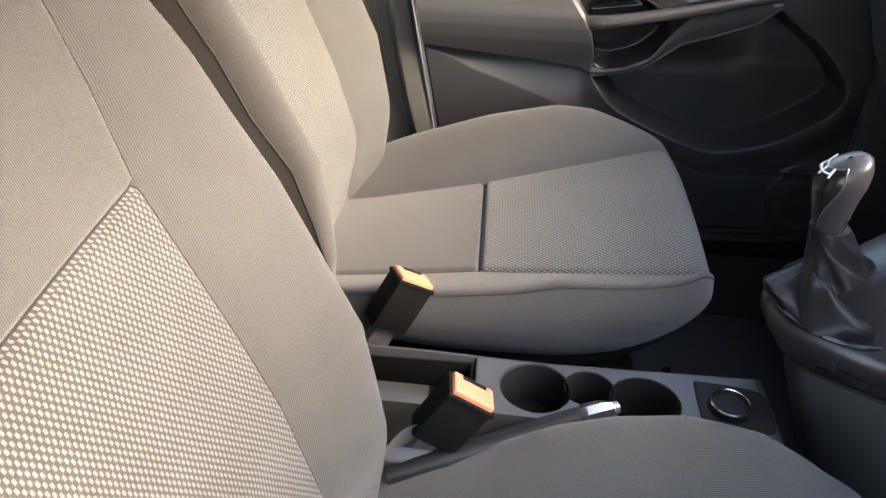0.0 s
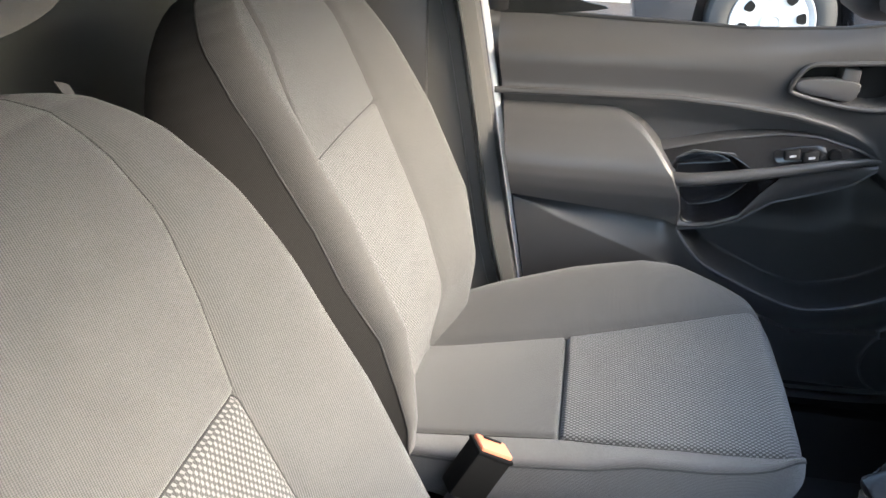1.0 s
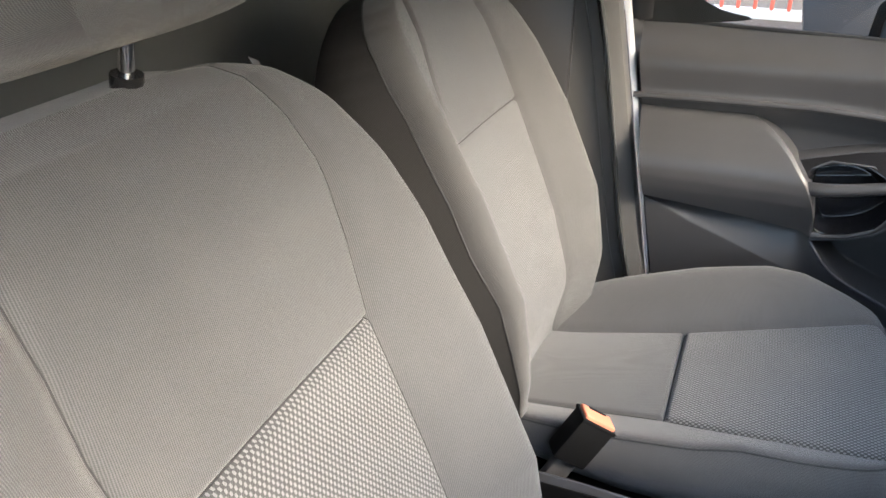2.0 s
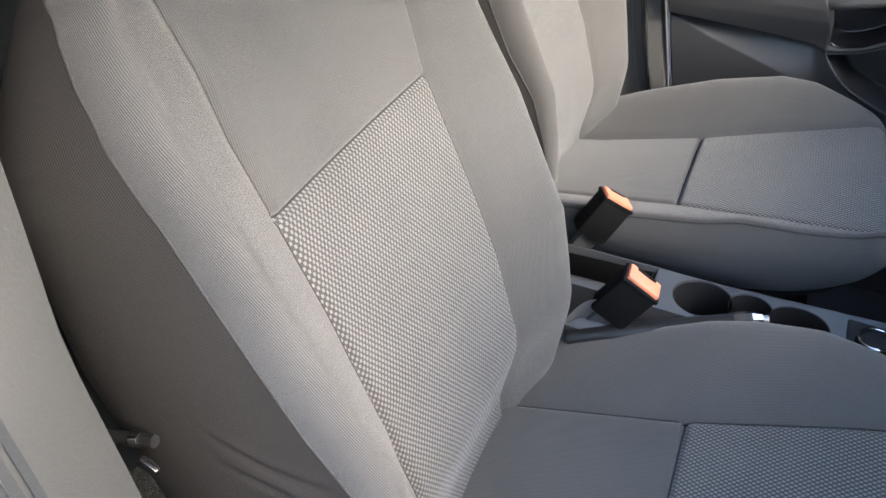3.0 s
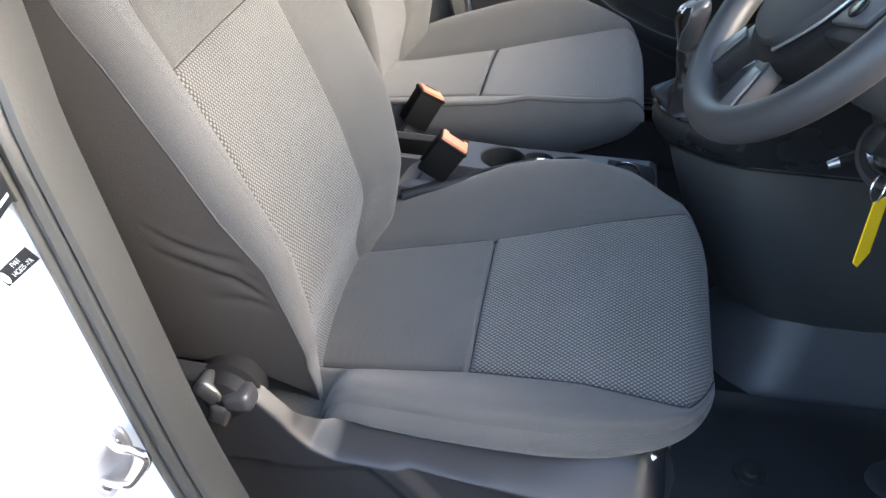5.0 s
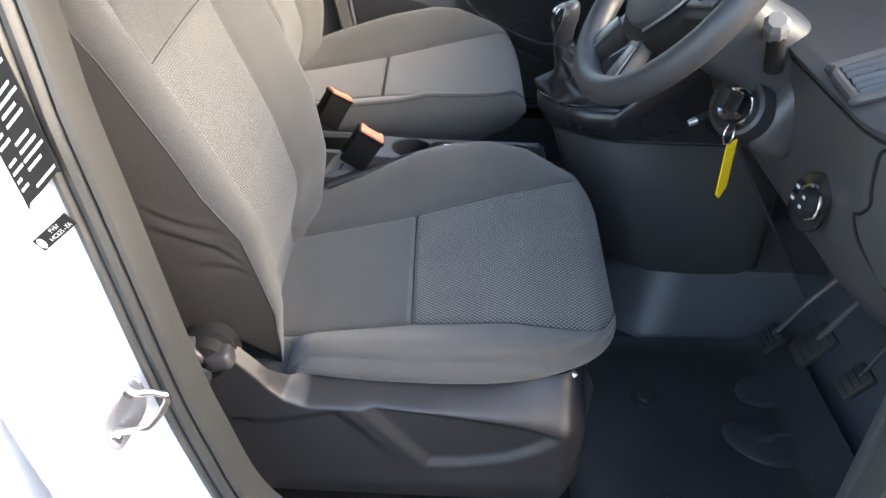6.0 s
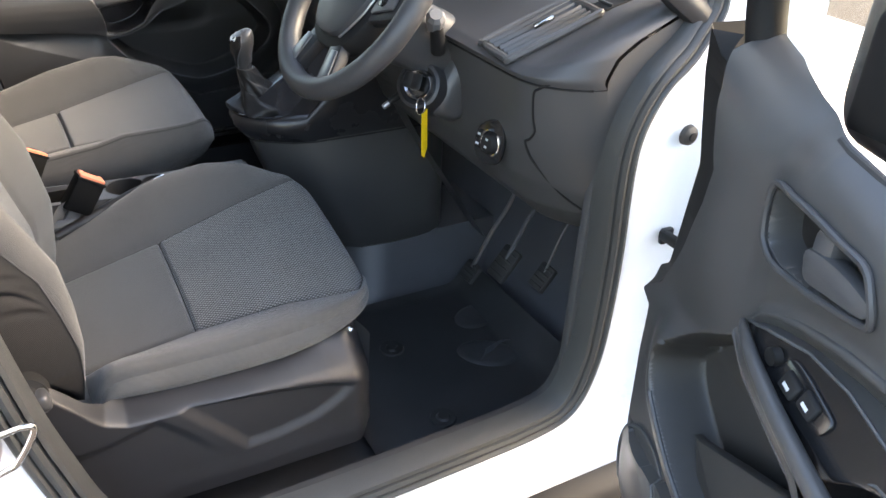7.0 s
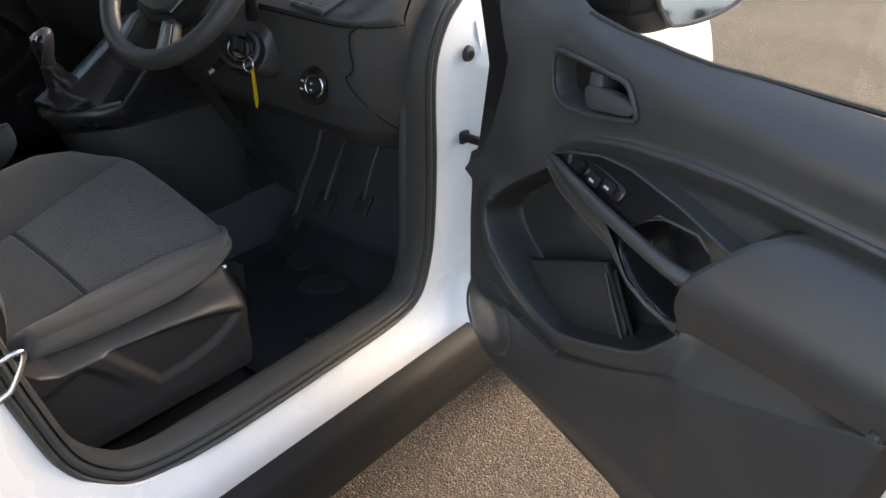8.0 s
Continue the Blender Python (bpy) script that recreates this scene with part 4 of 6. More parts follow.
def make_door(name, put, at, label):
    """A front door with its inner panel; put(s, z, d) places metres from the hinge side, height and depth towards the cabin."""
    door = thing(name, at, label, "vehicle door", "front doors")
    u, v = np.meshgrid(np.linspace(0, 1, 340), np.linspace(0, 1, 330))
    top = np.interp(u, [0, 0.05, 0.12, 0.19, 0.285, 0.337, 0.43, 0.55, 0.76, 1], [1.402, 1.428, 1.419, 1.404, 1.389, 1.379, 1.370, 1.363, 1.362, 1.366])
    z = 0.535 + v * (top - 0.535)
    f, r = np.interp(z, FRONT_Z, FRONT_S), np.interp(z, REAR_Z, REAR_S)
    s = f + (r - f) * u
    skin, liner = np.stack(put(s, z, trim_depth(s, z)), -1), inside(s, z, POCKET) > 0.001
    part("inner_panel", grid_mesh(skin, ~liner), TRIM, door, "dark grained inner door panel")
    part("pocket_liner", grid_mesh(skin, liner), RUBBER, door, "smooth black liner of the door pocket")
    zs = span(0.57, 1.415, 70)
    fs = [lin(q, FRONT_Z, FRONT_S) for q in zs]
    edge = [put(a, q, float(trim_depth(a, q))) for a, q in zip(fs, zs)]
    lip = [put(a - 0.028, q, -0.030) for a, q in zip(fs, zs)]
    back = [put(lin(q, [0.55, 0.62, 0.75, 0.95, 1.0, 1.03, 1.05, 1.23, 1.35, 1.42], [0.50, 0.20, 0.055, 0.045, 0.040, 0.018, 0.050, 0.072, 0.030, 0.020]), q, -0.045) for q in zs]
    part("front_edge", loft([edge, lip, back], closed=False), BLACK, door)
    shut = [put(lin(q, [0.55, 0.62, 0.75, 1.42], [0.48, 0.18, 0.03, 0.0]), q, -0.135) for q in zs]
    part("shut_face", loft([back, shut], closed=False), BLACK, door)
    zr = span(0.535, 1.37, 140)
    rs = [lin(q, REAR_Z, REAR_S) for q in zr]
    rear, rback, rout = ([put(a + o, q, (float(trim_depth(a, q)) if i == 0 else dd)) for a, q in zip(rs, zr)] for i, o, dd in ((0, 0, 0), (1, 0.015, -0.03), (2, 0.02, -0.12)))
    part("rear_edge", loft([rear, rback], closed=False), RUBBER, door)
    part("rear_face", loft([rback, rout], closed=False), PAINT, door)
    part("outer_skin", sheet(lambda a, b: put(0.02 + lin(b, [0, 0.08, 0.2, 1], [0.50, 0.20, 0.04, 0.0]) * (1 - a) + a * 0.99, 0.535 + 0.79 * b, -0.125 - 0.03 * math.sin(b * math.pi)), span(0, 0.97, 24), span(0, 1, 30)), PAINT, door)
    low = [(0.62, 0.538), (0.55, 0.556), (0.36, 0.594), (0.25, 0.612), (0.195, 0.628), (0.16, 0.655)]
    part("bottom_edge", loft([[put(a, b, float(trim_depth(a, b))) for a, b in low], [put(a - 0.01, b - 0.004, -0.05) for a, b in low], [put(a - 0.02, b - 0.004, -0.13) for a, b in low]], closed=False), BLACK, door)
    belt_z = lambda q: lin(q, [0.36, 0.44, 0.53, 0.60, 1.04], [1.386, 1.374, 1.366, 1.362, 1.366])
    belt = [put(q, belt_z(q) + 0.001, float(trim_depth(q, belt_z(q))) - 0.005) for q in span(0.36, 1.035, 30)]
    part("belt_seal", tube(belt, 0.0045, 8), RUBBER, door)
    win = part("window", sheet(lambda a, b: put(lin(b, [0, 1], [0.38, 0.72]) + a * (1.03 - lin(b, [0, 1], [0.38, 0.72])), 1.352 + 0.418 * b, -0.066 + 0.04 * b), span(0, 1, 8), span(0, 1, 6)), GLASS, door)
    win.visible_shadow = False
    fr = [put(0.095, 1.40, -0.085), put(0.095, 1.50, -0.07), put(0.17, 1.60, -0.055), put(0.36, 1.69, -0.042), put(0.54, 1.74, -0.035), put(0.74, 1.765, -0.028), put(0.95, 1.77, -0.028), put(1.045, 1.70, -0.035), put(1.055, 1.37, -0.07)]
    part("window_frame", tube(curve_pts(fr, 6), 0.026, 10), BLACK, door)
    part("rear_quarter_trim", prism(smooth2([(1.045, 1.46), (1.02, 1.452), (0.971, 1.428), (0.905, 1.394), (0.845, 1.380), (0.95, 1.366), (1.045, 1.36)], 3), -0.074, -0.066, put), BLACK, door)
    part("corner_post", tube([put(0.350, 1.40, -0.085), put(0.358, 1.70, -0.05)], 0.013, 8), BLACK, door)
    sail = part("corner_glass", sheet(lambda a, b: put(0.11 + 0.235 * a, 1.40 + b * (0.13 + 0.16 * a), -0.088 + 0.04 * b), span(0, 1, 6), span(0, 1, 4)), GLASS, door)
    sail.visible_shadow = False
    # handle
    bz = part("handle_bezel", tube([put(a, b, float(trim_depth(a, b)) + 0.004) for a, b in BEZEL], 0.0045, 8, True), TRIM_SOFT, door)
    dd = float(trim_depth(0.45, 1.30))
    # black plate in the bezel: painted shade of the recess round the lever
    part("handle_shade", prism([(0.42 + (a - 0.42) * 0.86, 1.288 + (b - 1.288) * 0.74) for a, b in BEZEL], dd - 0.004, dd + 0.003, put), BLACK, bz)
    part("lever", join(prism(smooth2([(0.404, 1.290), (0.45, 1.296), (0.500, 1.290), (0.510, 1.280), (0.500, 1.268), (0.45, 1.260), (0.415, 1.256), (0.404, 1.270)], 3), dd + 0.020, dd + 0.044, put, 0.006), prism([(0.404, 1.315), (0.436, 1.316), (0.438, 1.27), (0.404, 1.27)], dd, dd + 0.040, put, 0.008)), TRIM_GREY, bz)
    bead = [q for q in span(0.345, 1.04, 60)]
    part("shoulder_bead", tube([put(q, lin(q, SH_S, SH_Z), 0.0035) for q in bead], [0.0062 * min(1, 0.3 + (q - 0.345) * 6) for q in bead], 10), TRIM, door)
    # armrest
    pu, pv = np.meshgrid(np.linspace(0, 1, 90) ** 1.5, np.linspace(0, 1, 60))
    ps = 0.669 + (1.015 - 0.669) * pu
    ptop, plow = np.interp(ps, POD_S, POD_TOP), np.interp(ps, POD_LOW_S, POD_LOW)
    pz = plow + (ptop - plow) * pv
    ps = ps + pu * (pz - 1.17) * 0.17
    pd = pod_depth(pz)
    for _ in range(3):
        pd[1:-1] = (pd[:-2] + 2 * pd[1:-1] + pd[2:]) / 4
    pd = pd - 0.005 * rise(0.010, 0.0, np.minimum(ptop - pz, (ps - 0.669) * 1.5))
    arm = part("armrest", grid_mesh(np.stack(put(ps, pz, pd), -1)), TRIM, door, "padded dark armrest")
    rim = [(float(ps[-1, i]), float(pz[-1, i]), float(pd[-1, i])) for i in range(90)]
    front = [(float(ps[i, 0]), float(pz[i, 0]), float(pd[i, 0])) for i in range(60)]
    rim = front + rim
    part("armrest_rim", loft([[put(*q) for q in rim], [put(a - 0.004, b, min(d, 0.0) - 0.03) for a, b, d in rim]], closed=False), TRIM, arm)
    under = [(float(ps[0, i]), float(pz[0, i]), float(pd[0, i])) for i in range(90)]
    part("underside", loft([[put(*q) for q in under], [put(a, b + 0.002, 0.0) for a, b, d in under]], closed=False), TRIM, arm)
    # grab bar, its housing over the pocket, the switch plate and the pull cup
    ts = span(0, 1, 40)
    bar = curve_pts([(0.338, 1.152, 0.010), (0.37, 1.154, 0.024), (0.42, 1.150, 0.038), (0.50, 1.134, 0.047), (0.60, 1.115, 0.052), (0.664, 1.104, 0.052), (0.700, 1.098, 0.040)], 8)
    nb = len(bar)
    part("grab_bar", tube([put(*p) for p in bar], [lin(i / nb, [0, 0.15, 0.5, 1], [0.0040, 0.0070, 0.0105, 0.0140]) for i in range(nb)], 14), TRIM, door, "rounded dark grab bar")
    hs = span(0.342, 0.672, 48)
    lip_z = lambda q: lin(q, [0.342, 0.38, 0.455, 0.51, 0.54, 0.565, 0.611, 0.672], [1.140, 1.108, 1.080, 1.062, 1.038, 1.018, 1.000, 0.990])
    up_z = lambda q: lin(q, [0.342, 0.40, 0.50, 0.535, 0.565, 0.61, 0.65, 0.672], [1.150, 1.148, 1.128, 1.085, 1.036, 1.013, 1.006, 1.010])
    up_d = lambda q: lin(q, [0.342, 0.37, 0.42, 0.50, 0.56, 0.61, 0.672], [0.008, 0.020, 0.036, 0.044, 0.034, 0.028, 0.026])
    rows = []
    for t in (0.0, 0.12, 0.35, 0.6, 0.85, 0.97, 1.0):
        rows.append([put(q, up_z(q) + (lip_z(q) - up_z(q)) * t, up_d(q) + (0.022 - up_d(q)) * t + 0.006 * math.sin(t * math.pi)) for q in hs])
    rows.append([put(q, lip_z(q) - 0.003, 0.012) for q in hs])
    rows.append([put(q, lip_z(q) + 0.004, -0.055) for q in hs])
    part("grip_housing", loft(rows, closed=False), TRIM, door)
    part("pocket_edge", tube([put(q, lip_z(q), 0.021) for q in hs], 0.0028, 8), TRIM_GREY, door)
    gu, gv = np.meshgrid(np.linspace(0, 1, 150), np.linspace(0, 1, 80))
    gs = 0.337 + 0.391 * gu
    gtop = np.interp(gs, [0.337, 0.381, 0.447, 0.51, 0.618, 0.728], [1.152, 1.172, 1.187, 1.187, 1.168, 1.140])
    glow = np.interp(gs, [0.337, 0.40, 0.50, 0.54, 0.575, 0.61, 0.66, 0.68, 0.728], [1.146, 1.142, 1.120, 1.060, 1.022, 1.006, 1.002, 1.03, 1.085])
    gz = glow + (gtop - glow) * gv
    gd = np.clip(0.024 - 0.50 * (gz - np.interp(gs, [0.337, 0.50, 0.728], [1.150, 1.134, 1.10])), -0.024, 0.026) * rise(0.33, 0.40, gs)
    gd = gd - 0.055 * rise(-0.002, 0.016, inside(gs, gz, CUP))
    sp = part("switch_plate", grid_mesh(np.stack(put(gs, gz, gd), -1)), GLOSS, door, "gloss black switch plate with a pull cup")
    part("plate_edge", loft([[put(float(gs[-1, i]), float(gz[-1, i]), float(gd[-1, i])) for i in range(0, 150, 3)], [put(float(gs[-1, i]), float(gz[-1, i]) + 0.010, -0.045) for i in range(0, 150, 3)]], closed=False), TRIM, sp)
    plate_d = lambda a, b: 0.024 - 0.50 * (b - lin(a, [0.337, 0.50, 0.728], [1.150, 1.134, 1.10]))
    on_pl = lambda a, b, d: put(a, b, plate_d(a, b) + d)
    part("plate_rim", tube([put(float(gs[-1, i]), float(gz[-1, i]), float(gd[-1, i]) + 0.001) for i in range(0, 150, 3)], 0.0022, 6), TRIM_GREY, sp)
    part("cup_rim", tube([put(0.553, 1.125, 0.018), put(0.59, 1.146, 0.010), put(0.66, 1.146, 0.006), put(0.695, 1.128, 0.010)], 0.0022, 6), TRIM_GREY, sp)
    part("mirror_knob", tube([on_pl(0.418, 1.162, 0.0), on_pl(0.418, 1.162, 0.010)], [0.0115, 0.0100], 16), BLACK, sp)
    part("window_switches", prism(smooth2([(0.440, 1.175), (0.500, 1.166), (0.522, 1.158), (0.515, 1.140), (0.48, 1.143), (0.438, 1.150)], 4), 0.0, 0.005, on_pl, 0.002), GLOSS, sp)
    for s0 in (0.446, 0.478):
        sw = part("switch", prism([(s0, 1.168), (s0 + 0.027, 1.163), (s0 + 0.027, 1.146), (s0, 1.150)], 0.004, 0.011, on_pl, 0.003), BLACK, sp)
        part("mark", prism([(s0 + 0.007, 1.158), (s0 + 0.018, 1.156), (s0 + 0.018, 1.1525), (s0 + 0.007, 1.1545)], 0.0105, 0.0114, on_pl), GREY_MARK, sw)
    rim_pts = [(q, w) for q, w in POCKET if w < 1.0 and q > 0.20]
    part("pocket_rim", tube([put(q, w, float(trim_depth(q + (q - 0.43) / math.hypot(q - 0.43, w - 1.0) * 0.005, w + (w - 1.0) / math.hypot(q - 0.43, w - 1.0) * 0.005)) - 0.0005) for q, w in rim_pts], 0.0036, 8), TRIM_GREY, door)
    part("speaker_ring", tube([put(0.192 + 0.083 * math.cos(q), 0.742 + 0.083 * math.sin(q), float(trim_depth(0.192 + 0.083 * math.cos(q), 0.742 + 0.083 * math.sin(q))) + 0.0005) for q in span(-1.3, 3.9, 48)], 0.003, 6), TRIM_GREY, door)
    if name == "driver_door":
        part("end_plug", tube([put(0.985, 1.052, 0.040), put(0.985, 1.052, 0.060)], [0.010, 0.006], 10), TRIM, arm)
    return door


def put_driver(s, z, d):
    return (0.62 - 0.33 * s - 0.944 * d, -0.915 - 0.944 * s + 0.33 * d, z)


def put_passenger(s, z, d):
    return (0.785 - s, 0.805 - d, z - 0.022)


door_d = make_door("driver_door", put_driver, (0.40, -1.4, 0.55), "wide open white van door with a dark plastic inner panel")
door_p = make_door("passenger_door", put_passenger, (0.2, 0.85, 0.55), "closed van door with a dark plastic inner panel")

# wing mirror on the open door
mir = thing("wing_mirror", put_driver(0.30, 1.36, -0.2), "dark grey split-glass wing mirror on the open door", "wing mirror")


def shell(u, v):
    e = 0.45
    sg = lambda q: math.copysign(abs(q) ** e, q)
    return put_driver(0.318 + 0.082 * sg(math.cos(v)) * sg(math.cos(u)), 1.478 + 0.128 * sg(math.sin(v)) - 0.02 * sg(math.cos(v)) * sg(math.sin(u)), -0.232 + 0.150 * sg(math.cos(v)) * sg(math.sin(u)))


part("housing", sheet(shell, [2 * math.pi * i / 36 for i in range(36)], span(-1.55, 1.55, 22), True), TRIM_SOFT, mir)
part("arm", prism([(0.30, 1.375), (0.40, 1.385), (0.40, 1.52), (0.36, 1.57), (0.30, 1.50)], -0.13, -0.065, put_driver, 0.012), BLACK, mir)
mput = lambda a, b, d: put_driver(d, b, a)
UPPER = smooth2([(-0.346, 1.440), (-0.130, 1.458), (-0.112, 1.468), (-0.100, 1.50), (-0.108, 1.575), (-0.125, 1.592), (-0.33, 1.585), (-0.352, 1.57), (-0.356, 1.46)], 3)
LOWER = smooth2([(-0.324, 1.424), (-0.130, 1.434), (-0.118, 1.426), (-0.125, 1.400), (-0.150, 1.372), (-0.172, 1.362), (-0.24, 1.366), (-0.30, 1.382), (-0.326, 1.402)], 3)
for o in (UPPER, LOWER):
    g = part("glass", prism(o, 0.398, 0.402, mput), MIRROR, mir, smooth=False)
    part("glass_surround", tube([mput(a, b, 0.401) for a, b in o], 0.0045, 6, True), TRIM_GREY, g)

pm = thing("wing_mirror", put_passenger(0.36, 1.36, -0.25), "dark wing mirror outside the passenger window", "wing mirror")
part("housing", box((0.455, 1.06, 1.46), (0.13, 0.20, 0.24), 0.05, None, 4), BLACK, pm)
part("glass", box((0.387, 1.06, 1.47), (0.006, 0.165, 0.17), 0.002), MIRROR, pm)
part("arm", box((0.46, 0.93, 1.39), (0.06, 0.16, 0.06), 0.02), BLACK, pm)

# pouch in the door pocket
pouch = thing("document_pouch", put_driver(0.42, 0.85, -0.02), "flat dark document pouch in the door pocket", "pouch")
part("cover", prism(smooth2([(0.292, 0.917), (0.30, 0.924), (0.476, 1.008), (0.486, 1.006), (0.514, 0.965), (0.556, 0.890), (0.42, 0.83), (0.345, 0.84)], 2), -0.020, -0.004, put_driver, 0.003), RUBBER, pouch)
part("strap", tube([put_driver(0.490, 0.995, -0.002), put_driver(0.520, 0.945, 0.001), put_driver(0.560, 0.880, 0.0)], 0.004, 6), RUBBER, pouch)
part("strap", tube([put_driver(0.500, 1.003, -0.012), put_driver(0.534, 0.95, -0.010), put_driver(0.575, 0.888, -0.010)], 0.004, 6), BLACK, pouch)

# ---- dashboard ----
dash = thing("dashboard", (0.8, 0, 0.9), "dark grey moulded dashboard with side air vents", "dashboard")


def dash_pt(u, v):
    """u across (y), v from under the knees up and over to the windscreen."""
    y = u
    edge = ramp01(0.70, 0.80, abs(y))
    col = groove(y + 0.375, 0.16)
    vx = [0.86, 0.76, 0.66, 0.60, 0.57, 0.556, 0.545, 0.532, 0.528, 0.545, 0.60, 0.665, 0.72, 0.85, 1.10]
    vz = [0.905, 0.925, 0.965, 1.02, 1.08, 1.14, 1.20, 1.258, 1.277, 1.288, 1.310, 1.338, 1.360, 1.392, 1.360]
    x, z = lin(v, range(15), vx), lin(v, range(15), vz)
    x += 0.09 * ramp01(0.62, 0.80, abs(y)) * ramp01(6, 1, v) + 0.11 * (1 - math.sqrt(max(0, 1 - max(0, (abs(y) - 0.675) / 0.1205) ** 2)))
    z += 0.040 * edge * ramp01(7.2, 10, v)
    x += 0.05 * ramp01(0.05, 0.2, y) * ramp01(7, 3, v) * ramp01(0.2, 0.0, abs(y) - 0.5)
    z += 0.045 * col * ramp01(9, 12, v)
    return (x, y, z)


pad_v = span(7.6, 14, 50)
END = [0.795, 0.794, 0.792, 0.789, 0.784, 0.777, 0.768, 0.756, 0.742, 0.727, 0.71, 0.692]
DY = [-q for q in END] + span(-0.675, 0.675, 90) + END[::-1]
part("lower_moulding", sheet(dash_pt, DY, span(0, 7.55, 50)), TRIM, dash)
part("upper_pad", sheet(lambda u, v: tuple(Vector(dash_pt(u, v)) + Vector((-0.006, 0, 0.004)) * ramp01(7.6, 7.75, v)), DY, pad_v), TRIM_SOFT, dash, "soft upper dash pad")
part("joint", tube([Vector(dash_pt(y, 7.58)) + Vector((-0.001, 0, 0)) for y in span(-0.79, 0.79, 90)], 0.0022, 5), BLACK, dash)
endcap = [dash_pt(-0.795, v) for v in span(0, 14, 40)]
part("end_cap", loft([endcap, [(1.05, -0.797, p[2]) for p in endcap]], closed=False), TRIM, dash)
# vent on the sloping top face
VU, VV = Vector((0.150, -0.018, 0.062)), Vector((-0.010, -0.090, 0.0))
V0 = Vector((0.547, -0.572, 1.284))
VN = VU.cross(VV).normalized() * -1
vent = part("air_vent", tube([V0 + VU * a + VV * b + VN * 0.012 for a, b in smooth2([(-0.04, 0.06), (0.0, -0.04), (0.5, -0.08), (1.0, -0.04), (1.04, 0.06), (1.04, 0.94), (1.0, 1.04), (0.5, 1.06), (0.0, 1.04), (-0.04, 0.94)], 4)], 0.007, 8, True), TRIM, dash)
VM = Matrix((VU.normalized(), VV.normalized(), VN.normalized())).transposed().to_4x4()
for i in range(5):
    b = (0.12, 0.30, 0.52, 0.70, 0.88)[i]
    c = V0 + VU * 0.5 + VV * b
    part("slat", box(c + VN * 0.011, (0.160, 0.010 if i == 2 else 0.0035, 0.012), 0.001, VM @ Matrix.Rotation(0.5, 4, "X")), TRIM_GREY if i == 2 else TRIM, vent)
for i in range(7):
    part("blade", box(V0 + VU * (0.08 + 0.14 * i) + VV * 0.5 + VN * 0.006, (0.0025, 0.084, 0.010), 0.0, VM), TRIM, vent)
part("well", box(V0 + VU * 0.5 + VV * 0.5 + VN * 0.003, (0.164, 0.094, 0.008), 0.0, VM), BLACK, vent)
part("slider", box(V0 + VU * 0.55 + VV * 0.50 + VN * 0.020, (0.040, 0.012, 0.008), 0.003, VM), CHROME, vent, "chrome vent slider")

cover = curve_pts([Vector(dash_pt(q, v)) + Vector((-0.0005, -0.0005, 0)) for q, v in ((-0.794, 10.4), (-0.786, 9.4), (-0.772, 8.5), (-0.752, 7.9), (-0.734, 7.4), (-0.722, 6.9), (-0.717, 6.2), (-0.718, 5.75), (-0.706, 5.45), (-0.694, 5.25), (-0.708, 4.6), (-0.74, 3.4), (-0.77, 2.3), (-0.788, 1.5))], 6)
part("cover_joint", tube(cover, 0.0022, 5), BLACK, dash)
# second vent on the pad for the side window
VT = Matrix.Rotation(-0.27, 4, "Y")
side_vent = part("demist_vent", box((0.760, -0.662, 1.372), (0.12, 0.040, 0.016), 0.003, VT), BLACK, dash)
for k in range(4):
    part("fin", box((0.715 + 0.03 * k, -0.662, 1.381 + (0.03 * k - 0.045) * 0.27), (0.003, 0.036, 0.006), 0.0, VT), TRIM, side_vent)

# light switch
SWC = Vector((0.549, -0.606, 1.124))
lsw = thing("light_switch", SWC, "rotary headlamp switch with silver ring", "switch")
TILT_SW = Matrix.Translation(SWC) @ Matrix.Rotation(radians(-82), 4, "Y") @ Matrix.Rotation(radians(8), 4, "X")
on_sw = lambda a, b, d: TILT_SW @ Vector((b, a, d))
part("bezel", prism(smooth2([(-0.006, 0.044), (-0.028, 0.030), (-0.034, 0.0), (-0.028, -0.030), (0.0, -0.044), (0.030, -0.036), (0.040, -0.012), (0.032, 0.022)], 4), -0.004, 0.006, on_sw, 0.003), GLOSS, lsw)
for q0, q1 in ((0.3, 2.5), (3.6, 5.6)):
    part("ring", tube([on_sw(-0.006 + 0.023 * math.sin(q), 0.023 * math.cos(q), 0.010) for q in span(q0, q1, 16)], 0.0026, 8), CHROME, lsw, "chrome arc")
part("knob", moved(lathe([(0.0, 0.020), (0.014, 0.020), (0.018, 0.016), (0.020, 0.004)], 24), TILT_SW @ pose(0, -0.006, 0)), BLACK, lsw)
for a, b in ((0.026, 0.006), (0.027, -0.012)):
    btn = part("button", prism([(a - 0.007, b - 0.007), (a + 0.007, b - 0.007), (a + 0.007, b + 0.007), (a - 0.007, b + 0.007)], 0.005, 0.010, on_sw, 0.002), BLACK, lsw)
    part("mark", prism([(a - 0.004, b - 0.002), (a + 0.004, b - 0.002), (a + 0.004, b + 0.002), (a - 0.004, b + 0.002)], 0.010, 0.0106, on_sw), GREY_MARK, btn)
for a, b in ((-0.006, 0.007), (-0.006, -0.007)):
    part("mark", prism([(a - 0.003, b - 0.002), (a + 0.003, b - 0.002), (a + 0.003, b + 0.002), (a - 0.003, b + 0.002)], 0.020, 0.0206, on_sw), GREY_MARK, lsw)

# gear pod and lever
pod = thing("gear_pod", (0.42, 0.04, 0.8), "dark centre stack pod that carries the gear lever", "gear pod")


